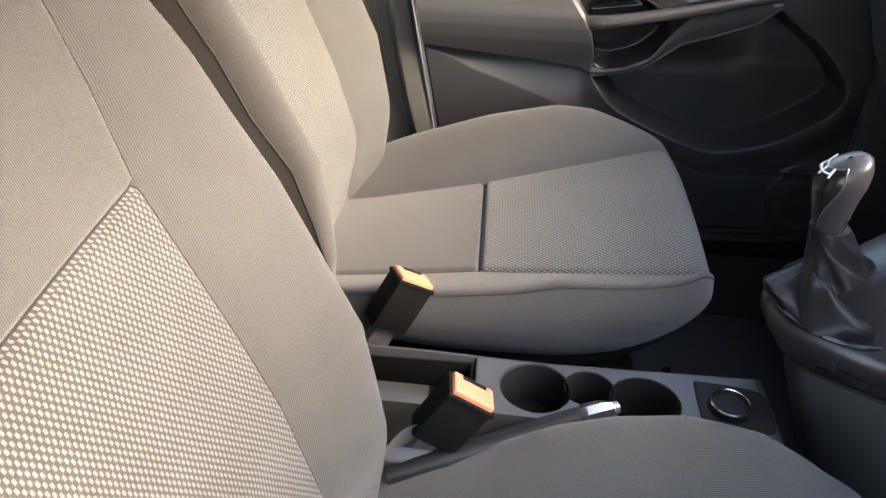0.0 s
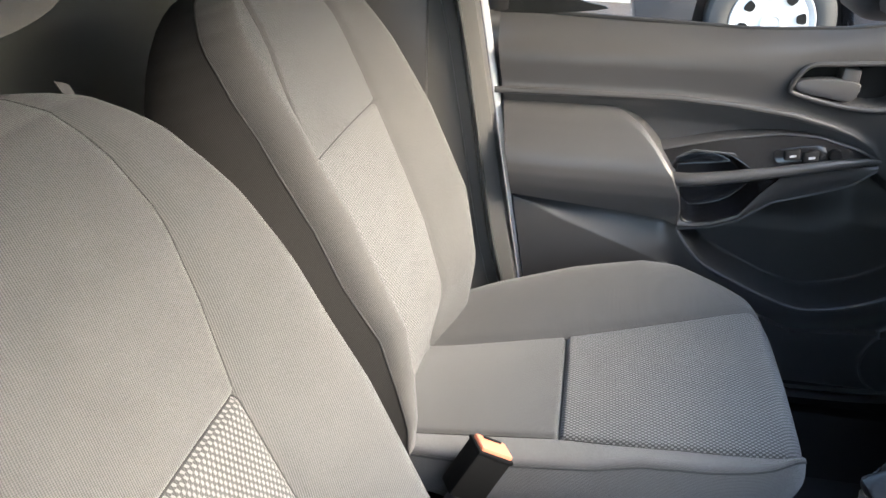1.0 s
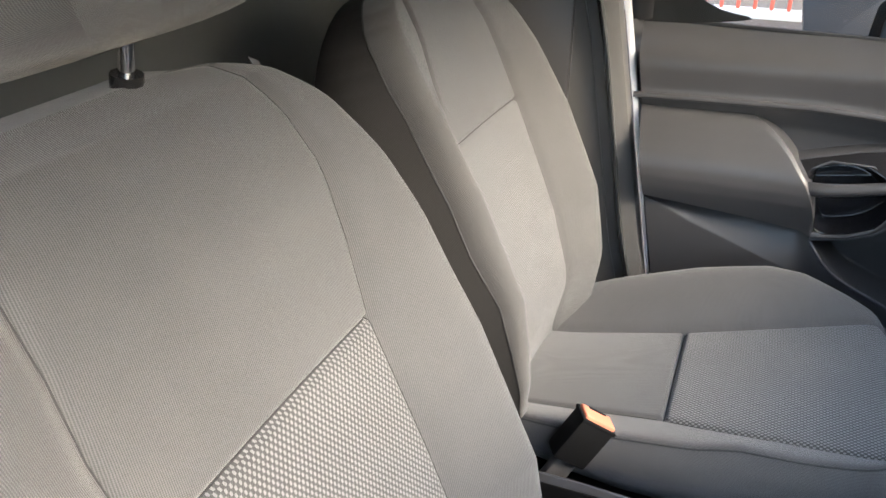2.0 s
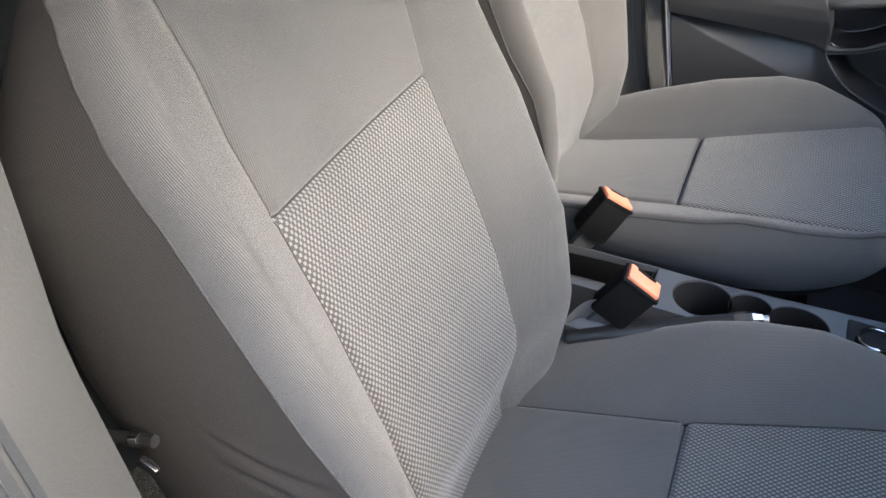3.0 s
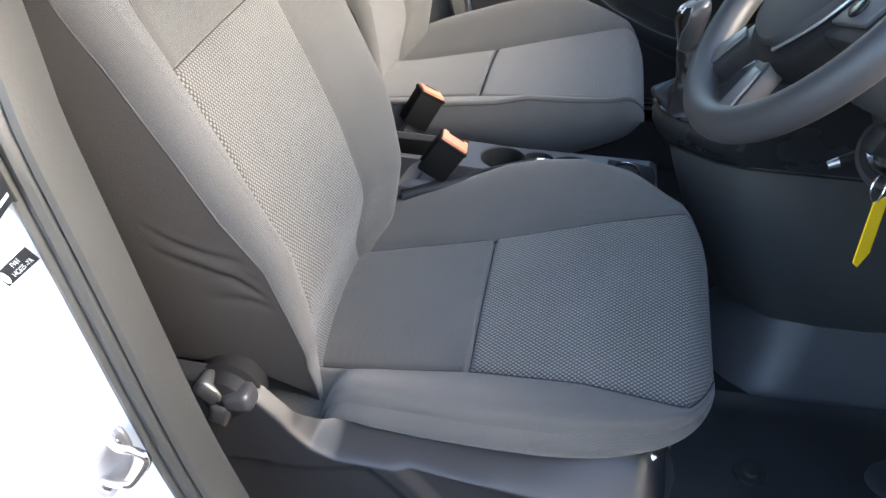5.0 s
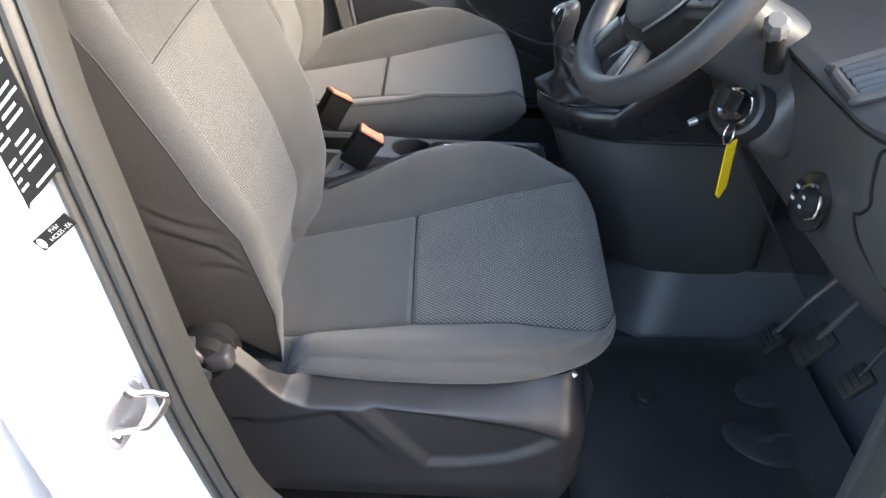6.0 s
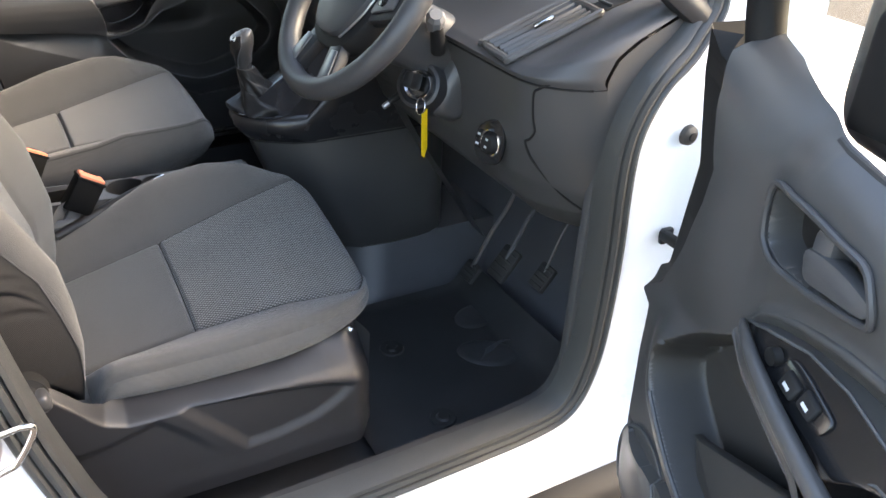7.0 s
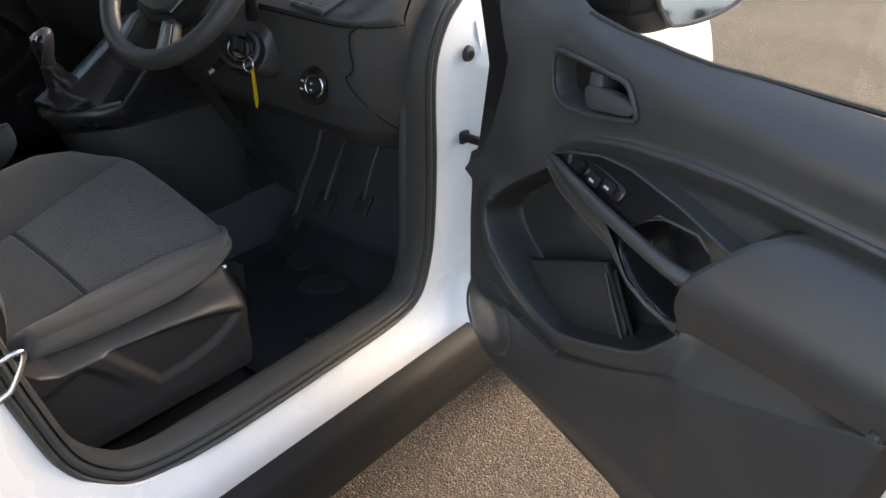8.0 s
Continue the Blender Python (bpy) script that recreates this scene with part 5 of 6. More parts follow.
def pod_ring(z, x0, hw, lift=0.0, x1=0.80):
    """A level section of the pod, rounded at the rear, running forward into the dashboard."""
    pts = []
    for k in range(28):
        q = 2 * math.pi * k / 28
        sg = lambda c: math.copysign(abs(c) ** 0.5, c)
        x = (x0 + x1) / 2 + (x1 - x0) / 2 * sg(math.cos(q))
        w = hw * (1 - 0.38 * ramp01(x0 + 0.12, x0, x))
        pts.append((x, 0.05 + w * sg(math.sin(q)), z + lift * max(0, x - x0 - 0.16)))
    return pts


part("fascia_column", loft([pod_ring(0.612, 0.460, 0.116), pod_ring(0.620, 0.438, 0.123), pod_ring(0.74, 0.366, 0.123), pod_ring(0.86, 0.318, 0.118), pod_ring(0.905, 0.302, 0.108), pod_ring(0.93, 0.292, 0.102)]), TRIM, pod)
part("tunnel_carpet", loft([pod_ring(0.47, 0.40, 0.19, 0, 1.1), pod_ring(0.53, 0.44, 0.155, 0, 1.1), pod_ring(0.59, 0.462, 0.128, 0, 1.1), pod_ring(0.622, 0.478, 0.114, 0, 1.1)]), CARPET, pod)
part("gear_surround", loft([pod_ring(0.925, 0.292, 0.102), pod_ring(0.940, 0.275, 0.108, 0.4), pod_ring(0.958, 0.262, 0.112, 0.8), pod_ring(0.976, 0.260, 0.112, 1.0), pod_ring(0.988, 0.266, 0.106, 1.15), pod_ring(0.993, 0.276, 0.098, 1.25)]), SATIN_TRIM, pod, "rounded gear lever surround")
part("pod_joint", tube(pod_ring(0.925, 0.289, 0.1035), 0.0022, 6, True), BLACK, pod)
lever = thing("gear_lever", (0.33, 0.055, 0.98), "gear lever with black leatherette boot and satin black knob", "gear lever")
boot = []
for t in span(0, 1, 44):
    r = lin(t, [0, 0.05, 0.12, 0.20, 0.30, 0.42, 0.6, 0.8, 1], [0.080, 0.083, 0.076, 0.062, 0.046, 0.036, 0.030, 0.0255, 0.0215])
    c = Vector((0.352, 0.05, 0.984)).lerp(Vector((0.305, 0.060, 1.084)), t ** 0.85)
    fade = min(1, t * 9) * (1 - t) ** 0.7
    ring = []
    for k in range(96):
        q = 2 * math.pi * k / 96
        pleat = 0.13 * abs(math.sin(3.5 * q + 2.2 * t)) + 0.09 * math.sin(5 * q - 9 * t) + 0.05 * math.sin(11 * q + 17 * t)
        ring.append(c + Vector((math.cos(q) * r * (1 + pleat * fade), math.sin(q) * r * 0.9 * (1 + pleat * fade), 0.007 * math.sin(4 * q + 15 * t) * fade)))
    boot.append(ring)
part("boot", loft(boot), LEATHER, lever, "creased black leatherette boot")
part("boot_ring", tube([(0.352 + 0.087 * math.cos(q), 0.05 + 0.082 * math.sin(q), 0.990) for q in (2 * math.pi * k / 40 for k in range(40))], 0.0032, 8, True), GLOSS, lever)
KM = Matrix.Translation((0.305, 0.060, 1.079)) @ Matrix.Rotation(radians(-6), 4, "Y")


def knob_pt(q, t, grow=0.0):
    """The gear knob's skin: q round it (pi faces the rear), t from the collar up to the crown."""
    r = lin(t, [0, 0.12, 0.3, 0.5, 0.65, 0.78, 0.88, 0.95, 1.0], [0.0165, 0.0172, 0.0195, 0.0235, 0.0265, 0.0270, 0.0235, 0.0160, 0.002]) + grow
    h = lin(t, [0, 0.12, 0.3, 0.5, 0.65, 0.78, 0.88, 0.95, 1.0], [0.0, 0.010, 0.026, 0.044, 0.058, 0.071, 0.0815, 0.087, 0.089]) + grow * ramp01(0.7, 1, t)
    tip = 0.010 * ramp01(0.4, 1.0, t)
    return KM @ Vector((math.cos(q) * r * (1.06 if math.cos(q) < 0 else 1.0) + tip * 0.6, math.sin(q) * r * 0.92, h - 0.010 * ramp01(0.6, 1.0, t) * math.cos(q) * -r / 0.027))


knob = part("knob", sheet(lambda q, t: knob_pt(q, t), [2 * math.pi * k / 48 for k in range(48)], span(0, 1, 34), True), KNOB, lever, "satin black gear knob")
wide_q = lambda t: 0.50 + 0.75 * ramp01(0.1, 0.75, t)
shield = part("shield", sheet(lambda a, t: knob_pt(math.pi + a * wide_q(t), t, 0.0007), span(-1, 1, 16), span(0.12, 0.93, 26)), GLOSS, knob, "gloss black shift shield")
edge = [knob_pt(math.pi - wide_q(t), t, 0.0009) for t in span(0.12, 0.93, 20)] + [knob_pt(math.pi + a * wide_q(0.93), 0.93, 0.0009) for a in span(-0.9, 0.9, 8)] + [knob_pt(math.pi + wide_q(t), t, 0.0009) for t in span(0.93, 0.12, 20)]
part("shield_edge", tube(edge, 0.0010, 6), SATIN, shield)
part("collar", moved(lathe([(0.0172, -0.014), (0.0190, -0.010), (0.0195, -0.002), (0.0180, 0.003), (0.0165, 0.004)], 28), KM), SATIN, knob, "satin collar")
for a in (-0.55, 0.0, 0.55):
    part("mark", tube([knob_pt(math.pi + a * 1.1, t, 0.0012) for t in span(0.84, 0.93, 5)], 0.0013, 5), LABEL_WHITE, knob)
part("mark", tube([knob_pt(math.pi + a * 1.1, 0.885, 0.0012) for a in span(-0.55, 0.55, 9)], 0.0011, 5), LABEL_WHITE, knob)

# steering wheel and column
wheel = thing("steering_wheel", (0.375, -0.420, 1.362), "black steering wheel with silver spoke inserts", "steering wheel")


def on_wheel(a, b, d):
    """a to the right as the driver sees it, b up, d towards the driver."""
    th = radians(36)
    c = Vector((0.383, -0.392, 1.350))
    return c + Vector((math.sin(th), 0, math.cos(th))) * b + Vector((0, -1, 0)) * a + Vector((-math.cos(th), 0, math.sin(th))) * d


part("rim", tube([on_wheel(0.194 * math.sin(q), 0.194 * math.cos(q) * (0.97 if math.cos(q) < 0 else 1), 0) for q in (2 * math.pi * k / 64 for k in range(64))], 0.0205, 16, True), TRIM_SOFT, wheel)
part("hub_ring", prism(smooth2([(-0.105, 0.062), (0, 0.080), (0.105, 0.062), (0.098, -0.030), (0.064, -0.096), (0, -0.112), (-0.064, -0.096), (-0.098, -0.030)], 4), -0.035, 0.006, on_wheel, 0.010), BLACK, wheel)
hub = part("hub_pad", prism(smooth2([(-0.088, 0.056), (0, 0.072), (0.088, 0.056), (0.080, -0.024), (0.050, -0.078), (0, -0.092), (-0.050, -0.078), (-0.080, -0.024)], 4), 0.0, 0.022, on_wheel, 0.010), TRIM_SOFT, wheel, "padded grey hub cover")
for s in (-1, 1):
    part("spoke", prism([(s * 0.07, 0.030), (s * 0.184, 0.045), (s * 0.186, -0.005), (s * 0.07, -0.045)][::s], -0.022, 0.004, on_wheel, 0.006), VALANCE, wheel)
    pad = part("switch_pad", prism([(s * 0.098, 0.026), (s * 0.150, 0.032), (s * 0.152, 0.000), (s * 0.096, -0.022)][::s], 0.004, 0.011, on_wheel, 0.003), SATIN, wheel, "silver spoke insert")
    part("buttons", prism([(0.120 * s + 0.011 * math.cos(q), 0.006 + 0.011 * math.sin(q)) for q in (2 * math.pi * k / 20 for k in range(20))], 0.011, 0.014, on_wheel, 0.001), GLOSS, pad)
    part("lower_spoke", prism([(s * 0.020, -0.085), (s * 0.054, -0.072), (s * 0.096, -0.166), (s * 0.050, -0.184)][::s], -0.020, 0.004, on_wheel, 0.005), VALANCE, wheel)
    part("spoke_insert", prism([(s * 0.046, -0.108), (s * 0.066, -0.104), (s * 0.090, -0.162), (s * 0.058, -0.172)][::s], 0.004, 0.008, on_wheel, 0.002), SATIN, wheel, "silver spoke insert")
    part("hub_trim", tube([on_wheel(s * a, b, 0.010) for a, b in smooth2([(0.086, 0.01), (0.082, -0.026), (0.066, -0.060), (0.050, -0.082)], 3)[:10]], 0.0022, 6), SILVER, hub)
part("badge", prism([(0.026 * math.cos(q), 0.014 * math.sin(q) - 0.005) for q in (2 * math.pi * k / 20 for k in range(20))], 0.022, 0.025, on_wheel), CHROME, wheel, "plain oval badge")
col = thing("steering_column", (0.46, -0.375, 1.2), "dark steering column shroud with stalk and ignition lock", "steering column")
part("shroud", loft([[on_wheel(w * math.copysign(abs(math.cos(q)) ** 0.6, math.cos(q)), h0 + h * math.copysign(abs(math.sin(q)) ** 0.6, math.sin(q)), d) for q in (2 * math.pi * k / 24 for k in range(24))] for d, w, h, h0 in ((-0.035, 0.055, 0.050, -0.01), (-0.05, 0.066, 0.060, -0.012), (-0.11, 0.072, 0.064, -0.010), (-0.20, 0.074, 0.064, 0.010))]), TRIM_SOFT, col)
part("stalk", tube([(0.508, -0.468, 1.252), (0.499, -0.480, 1.282), (0.490, -0.486, 1.308)], [0.0135, 0.013, 0.012], 12), BLACK, col)
part("stalk_tip", tube([(0.496, -0.472, 1.296), (0.492, -0.480, 1.305), (0.484, -0.496, 1.323), (0.481, -0.502, 1.330)], [0.014, 0.0165, 0.0175, 0.012], 8), STALK, col, "grey stalk end", smooth=False)
part("release_lever", tube([(0.515, -0.385, 1.160), (0.470, -0.388, 1.146), (0.446, -0.391, 1.134)], [0.008, 0.007, 0.006], 10), BLACK, col)
part("lever_tip", tube([(0.448, -0.391, 1.135), (0.436, -0.3915, 1.129)], [0.0062, 0.0050], 10), ZINC, col)
KB = Matrix.Translation((0.475, -0.458, 1.190)) @ Matrix.Rotation(radians(34), 4, "Z") @ Matrix.Rotation(radians(-66), 4, "Y")
lock = part("lock_surround", lathe([(0.052, -0.06), (0.047, -0.012), (0.043, 0.0), (0.037, 0.002), (0.032, -0.006), (0.028, -0.010), (0.022, -0.010)], 36, KB), VALANCE, col)
part("lower_cover", moved(box((0, 0, -0.055), (0.13, 0.150, 0.085), 0.03, None, 4), Matrix.Translation((0.505, -0.415, 1.205)) @ Matrix.Rotation(radians(-60), 4, "Y")), TRIM, col)
part("lock_ring", lathe([(0.030, -0.012), (0.029, 0.002), (0.026, 0.005), (0.021, 0.003), (0.019, -0.004), (0.0, -0.004)], 28, KB), CHROME, col, "bright lock ring")
key = thing("ignition_key", (0.47, -0.46, 1.19), "ignition key with steel ring and yellow paper tag", "key")
part("head", moved(box((0.004, 0, 0.026), (0.030, 0.020, 0.042), 0.006), KB), BLACK, key)
part("ring", tube([Vector((0.456, -0.505, 1.168)) + Vector((0.003 * math.sin(q), 0.015 * math.cos(q) , 0.015 * math.sin(q))) for q in (2 * math.pi * k / 28 for k in range(28))], 0.0013, 6, True), CHROME, key)
part("tag", prism([(-0.011, 0), (0.011, 0.004), (0.013, -0.070), (0.0, -0.086), (-0.010, -0.078)], -0.0008, 0.0008, lambda a, b, d: (0.460 + a * 0.75 + d, -0.513 + a * 0.5 - 0.06 * -b, 1.158 + b)), YELLOW, key, "yellow paper tag", smooth=False)

# lower dash wall and pedals
part("knee_panel", sheet(lambda u, v: (lin(v, [0, 0.4, 1], [0.56, 0.64, 0.86]), u, lin(v, [0, 0.4, 1], [1.10, 0.95, 0.62])), span(-0.16, -0.09, 6), span(0, 1, 8)), TRIM, dash)
ped = thing("pedals", (0.9, -0.40, 0.55), "steel foot pedals with black rubber pads", "pedals")
for y, lo, hi, w, h, st in ((-0.28, (0.745, 0.625), (0.845, 0.795), 0.055, 0.050, STEEL), (-0.385, (0.770, 0.700), (0.86, 0.86), 0.062, 0.085, TRIM_GREY), (-0.53, (0.772, 0.745), (0.84, 0.90), 0.048, 0.062, STEEL)):
    lean = Matrix.Rotation(radians(38), 4, "Y")
    pd = part("pad", box((lo[0] - 0.004, y, lo[1] - 0.012), (0.014, w, h), 0.005, lean), RUBBER, ped)
    for k in range(4):
        part("rib", box(Vector((lo[0] - 0.004, y, lo[1] - 0.012)) + lean @ Vector((-0.008, 0, h * (k - 1.5) * 0.22)), (0.003, w * 0.8, 0.005), 0.001, lean), RUBBER, pd)
    part("stem", tube(curve_pts([(lo[0], y, lo[1]), ((lo[0] + hi[0]) / 2 - 0.004, y, (lo[1] + hi[1]) / 2), (hi[0], y, hi[1]), (hi[0] + 0.05, y, hi[1] + 0.14)], 5), 0.0055 if y > -0.5 else 0.0032, 8), st, ped)
mat = thing("floor_mat", (0.55, -0.5, 0.478), "black rubber floor mat with two fixing studs", "floor mat")
part("sheet", sheet(lambda u, v: (0.31 + 0.52 * u, -0.69 + 0.54 * v, 0.484 + 0.012 * ramp01(0.04, 0.0, min(u, 1 - u, v, 1 - v)) + 0.05 * ramp01(0.85, 1.0, u)), span(0, 1, 40), span(0, 1, 36)), MAT, mat)
for x, y in ((0.491, -0.597), (0.498, -0.331)):
    part("stud", lathe([(0.0, 0.006), (0.012, 0.006), (0.016, 0.002), (0.028, 0.002), (0.030, -0.002)], 20, pose(x, y, 0.487)), RUBBER, mat)

for x, y, a, b, q in ((0.752, -0.300, 0.062, 0.045, 20), (0.700, -0.445, 0.075, 0.050, -35)):
    part("heel_patch", moved(lathe([(0.0, 0.004), (0.7, 0.004), (0.92, 0.003), (1.0, 0.0)], 36), pose(x, y, 0.4855, 0, 0, q) @ Matrix.Diagonal((a, b, 1, 1))), HEEL, mat, "scuffed heel patch")
torn = [(0.664, -0.470), (0.690, -0.452), (0.716, -0.446), (0.742, -0.430), (0.765, -0.428)]
part("torn_edge", sheet(lambda u, v: (torn[u][0] + 0.010 * v, torn[u][1] + 0.016 * v * math.sin(u * 0.8 + 0.4), 0.4900 + 0.010 * math.sin(v * 2.4) * math.sin((u + 0.5) * 0.6)), range(5), span(0, 1, 6)), TRIM_GREY, mat, "pale torn edge in the heel patch")

# ---- centre console ----
cons = thing("centre_console", (0.05, 0, 0.85), "dark console between the seats with two cup holders", "console")
holes = ((0.002, 0.006, 0.043), (0.132, -0.004, 0.043), (0.067, 0.012, 0.031))


def console_pt(u, v):
    x, y = -0.26 + 0.548 * u, -0.125 + 0.190 * v
    z = 0.864 + 0.010 * ramp01(0.05, -0.2, x)
    e = min((x + 0.26), (0.288 - x), (y + 0.125), (0.065 - y))
    z -= 0.012 * (1 - ramp01(0.0, 0.015, e))
    for hx, hy, hr in holes:
        z -= 0.07 * ramp01(hr, hr - 0.004, math.hypot(x - hx, y - hy)) * (z > 0.83)
    if x < -0.07 and y > -0.03:
        z -= 0.05 * ramp01(0, 0.006, min(-0.07 - x, x + 0.25, y + 0.03, 0.048 - y))
    if y < -0.045 and x < 0.10:
        z -= 0.06 * ramp01(0, 0.006, min(0.10 - x, -0.045 - y, y + 0.112))
    return (x, y, z)


part("top", sheet(console_pt, span(0, 1, 400), span(0, 1, 170)), TRIM_GREY, cons)
part("side", loft([[console_pt(u, v) for u, v in [(a, 0) for a in span(0, 1, 12)] + [(1, a) for a in span(0, 1, 6)] + [(a, 1) for a in span(1, 0, 12)] + [(0, a) for a in span(1, 0, 6)]], [(console_pt(u, v)[0], console_pt(u, v)[1], 0.48) for u, v in [(a, 0) for a in span(0, 1, 12)] + [(1, a) for a in span(0, 1, 6)] + [(a, 1) for a in span(1, 0, 12)] + [(0, a) for a in span(1, 0, 6)]]], caps=False), TRIM, cons)
for hx, hy, hr in holes:
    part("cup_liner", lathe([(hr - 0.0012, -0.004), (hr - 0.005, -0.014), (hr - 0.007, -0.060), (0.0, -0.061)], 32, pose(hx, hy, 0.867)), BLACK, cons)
# deep black sheets over the tray's floor and walls paint its inner shade
tray = part("tray_shade", box((-0.160, 0.009, 0.819), (0.168, 0.066, 0.006), 0.001), DEEP, cons)
for c, d in (((-0.160, 0.0425, 0.842), (0.172, 0.003, 0.044)), ((-0.160, -0.0245, 0.842), (0.172, 0.003, 0.044)), ((-0.0755, 0.009, 0.842), (0.003, 0.066, 0.044)), ((-0.2445, 0.009, 0.842), (0.003, 0.066, 0.044))):
    part("tray_shade_wall", box(c, d, 0.001), DEEP, tray)
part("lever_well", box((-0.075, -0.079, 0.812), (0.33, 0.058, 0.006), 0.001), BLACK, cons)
sock = part("socket", lathe([(0.0, 0.009), (0.018, 0.010), (0.021, 0.014), (0.024, 0.012), (0.026, 0.0)], 28, pose(0.230, -0.006, 0.862)), BLACK, cons, "round power socket cap")
part("ring", lathe([(0.0212, 0.0135), (0.0222, 0.0148), (0.0235, 0.0130)], 28, pose(0.230, -0.006, 0.862)), CHROME, sock)
part("socket_frame", prism(smooth2([(0.196, -0.042), (0.196, 0.030), (0.206, 0.038), (0.262, 0.030), (0.280, 0.016), (0.280, -0.030), (0.264, -0.044), (0.206, -0.048)], 3), 0.858, 0.8665, lambda a, b, d: (a, b, d), 0.002), BLACK, cons)
hb = thing("handbrake", (-0.1, -0.09, 0.87), "black handbrake lever with chrome button", "handbrake")
part("grip", tube(curve_pts([(-0.16, -0.130, 0.845), (-0.10, -0.116, 0.862), (-0.04, -0.099, 0.877), (0.015, -0.080, 0.888), (0.050, -0.068, 0.894)], 4), [0.0115] * 4 + [0.0128] * 8 + [0.0125] * 5, 14, False, 0.88), LEATHER, hb)
cap = part("cap", tube([(0.048, -0.0687, 0.8937), (0.054, -0.0665, 0.8950), (0.070, -0.0607, 0.8972), (0.083, -0.056, 0.8990)], [0.0132, 0.0136, 0.0130, 0.0095], 8, False, 0.9), CHROME, hb, "chrome lever cap", smooth=False)
part("button", tube([(0.081, -0.0568, 0.8988), (0.090, -0.0535, 0.9000)], [0.0075, 0.0065], 12), SILVER, cap)


def buckle(at, yaw, lean, ln, label):
    b = thing("belt_buckle", at, label, "belt buckle", "belt buckles")
    m = Matrix.Translation(at) @ Matrix.Rotation(radians(yaw), 4, "Z") @ Matrix.Rotation(radians(lean), 4, "Y")
    BASE[b.name] = Vector((0, 0, 0))
    b.location = (0, 0, 0)
    part("case", moved(box((0, 0, -ln / 2), (0.056, 0.036, ln), 0.005), m), DEEP, b)
    rim = part("button", moved(box((0, 0, 0.0015), (0.051, 0.031, 0.008), 0.003), m), RED, b, "orange-red release button")
    part("slot", moved(box((0.0, 0.010, 0.0050), (0.030, 0.0045, 0.003)), m), DEEP, rim)
    part("collar", moved(box((0, 0, -0.003), (0.058, 0.038, 0.006), 0.002), m), DEEP, b)
    part("stalk", moved(box((0.004, 0, -ln - 0.05), (0.034, 0.016, 0.12), 0.003), m), TRIM, b)
    return b


buckle((-0.074, -0.099, 0.946), 5, 33, 0.075, "black belt buckle with orange-red button beside the console")
buckle((-0.160, 0.128, 0.925), 28, 33, 0.075, "black belt buckle with orange-red button beside the passenger seat")
def ribbon(pts, w, across):
    pts = curve_pts(pts, 6)
    a = Vector(across).normalized() * (w / 2)
    return loft([[p - a for p in pts], [p + a for p in pts]], closed=False)


webs = thing("belt_strap", (-0.16, -0.12, 0.80), "crumpled grey belt webbing beside the driver's seat", "belt strap")
part("fold", ribbon([(-0.20, -0.135, 0.80), (-0.165, -0.118, 0.850), (-0.135, -0.11, 0.895), (-0.11, -0.104, 0.900), (-0.125, -0.100, 0.86)], 0.034, (0.5, 0.5, -0.5)), WEBBING, webs)
part("fold", ribbon([(-0.19, -0.115, 0.78), (-0.150, -0.108, 0.835), (-0.120, -0.104, 0.850), (-0.100, -0.10, 0.82)], 0.022, (0.2, 0.9, -0.2)), WEBBING, webs)
part("anchor", box((-0.135, -0.122, 0.828), (0.05, 0.012, 0.026), 0.004, pose(0, 0, 0, 20, 30, 0)), BLACK, webs)

# ---- striker and labels on the rear pillar ----
strk = thing("door_striker", (-0.318, -0.82, 0.912), "zinc door striker loop on the white pillar", "door striker")
part("plate", prism(smooth2([(-0.300, 0.980), (-0.320, 0.948), (-0.344, 0.912), (-0.354, 0.868), (-0.340, 0.850), (-0.318, 0.882), (-0.297, 0.918), (-0.290, 0.954)], 3), -0.822, -0.828, lambda a, b, d: (a, d, b), 0.002), ZINC, strk)
part("loop", tube(curve_pts([(-0.312, -0.825, 0.964), (-0.292, -0.845, 0.972), (-0.262, -0.855, 0.984), (-0.252, -0.856, 0.974), (-0.276, -0.856, 0.934), (-0.292, -0.853, 0.922), (-0.320, -0.840, 0.902), (-0.338, -0.825, 0.888)], 6), 0.0046, 10), CHROME, strk)
for x, z in ((-0.308, 0.955), (-0.338, 0.874)):
    part("screw", lathe([(0.0, 0.004), (0.007, 0.003), (0.009, 0.0)], 14, pose(x, -0.828, z, 90, 0, 0)), CHROME, strk)


def lettering(text, size, place):
    """Raised letters as one mesh, laid out by place(a, b)."""
    cu = bpy.data.curves.new("letters", "FONT")
    cu.body, cu.size, cu.align_x, cu.align_y = text, size, "CENTER", "CENTER"
    ob = bpy.data.objects.new("letters", cu)
    me = bpy.data.meshes.new_from_object(ob)
    b = bmesh.new()
    b.from_mesh(me)
    for v in b.verts:
        v.co = place(v.co[0], v.co[1])
    bpy.data.objects.remove(ob)
    return b


lab = thing("pillar_label", (-0.36, -0.83, 1.16), "small black label with white part number on the pillar", "label")
LQ = radians(42)
on_lab = lambda a, b, d=0.0: Vector((-0.344 + 0.8 * (a * math.cos(LQ) - b * math.sin(LQ)), -0.8295 - d, 1.183 + 0.8 * (a * math.sin(LQ) + b * math.cos(LQ))))
part("plate", prism([(-0.034, -0.010), (0.034, -0.010), (0.034, 0.010), (-0.034, 0.010)], -0.002, 0.0, on_lab), BLACK, lab)
part("text", lettering("FV61", 0.0085, lambda a, b: on_lab(a + 0.006, b + 0.0045, 0.0006)), LABEL_WHITE, lab)
part("text", lettering("14C625 -YA", 0.0085, lambda a, b: on_lab(a + 0.008, b - 0.0045, 0.0006)), LABEL_WHITE, lab)
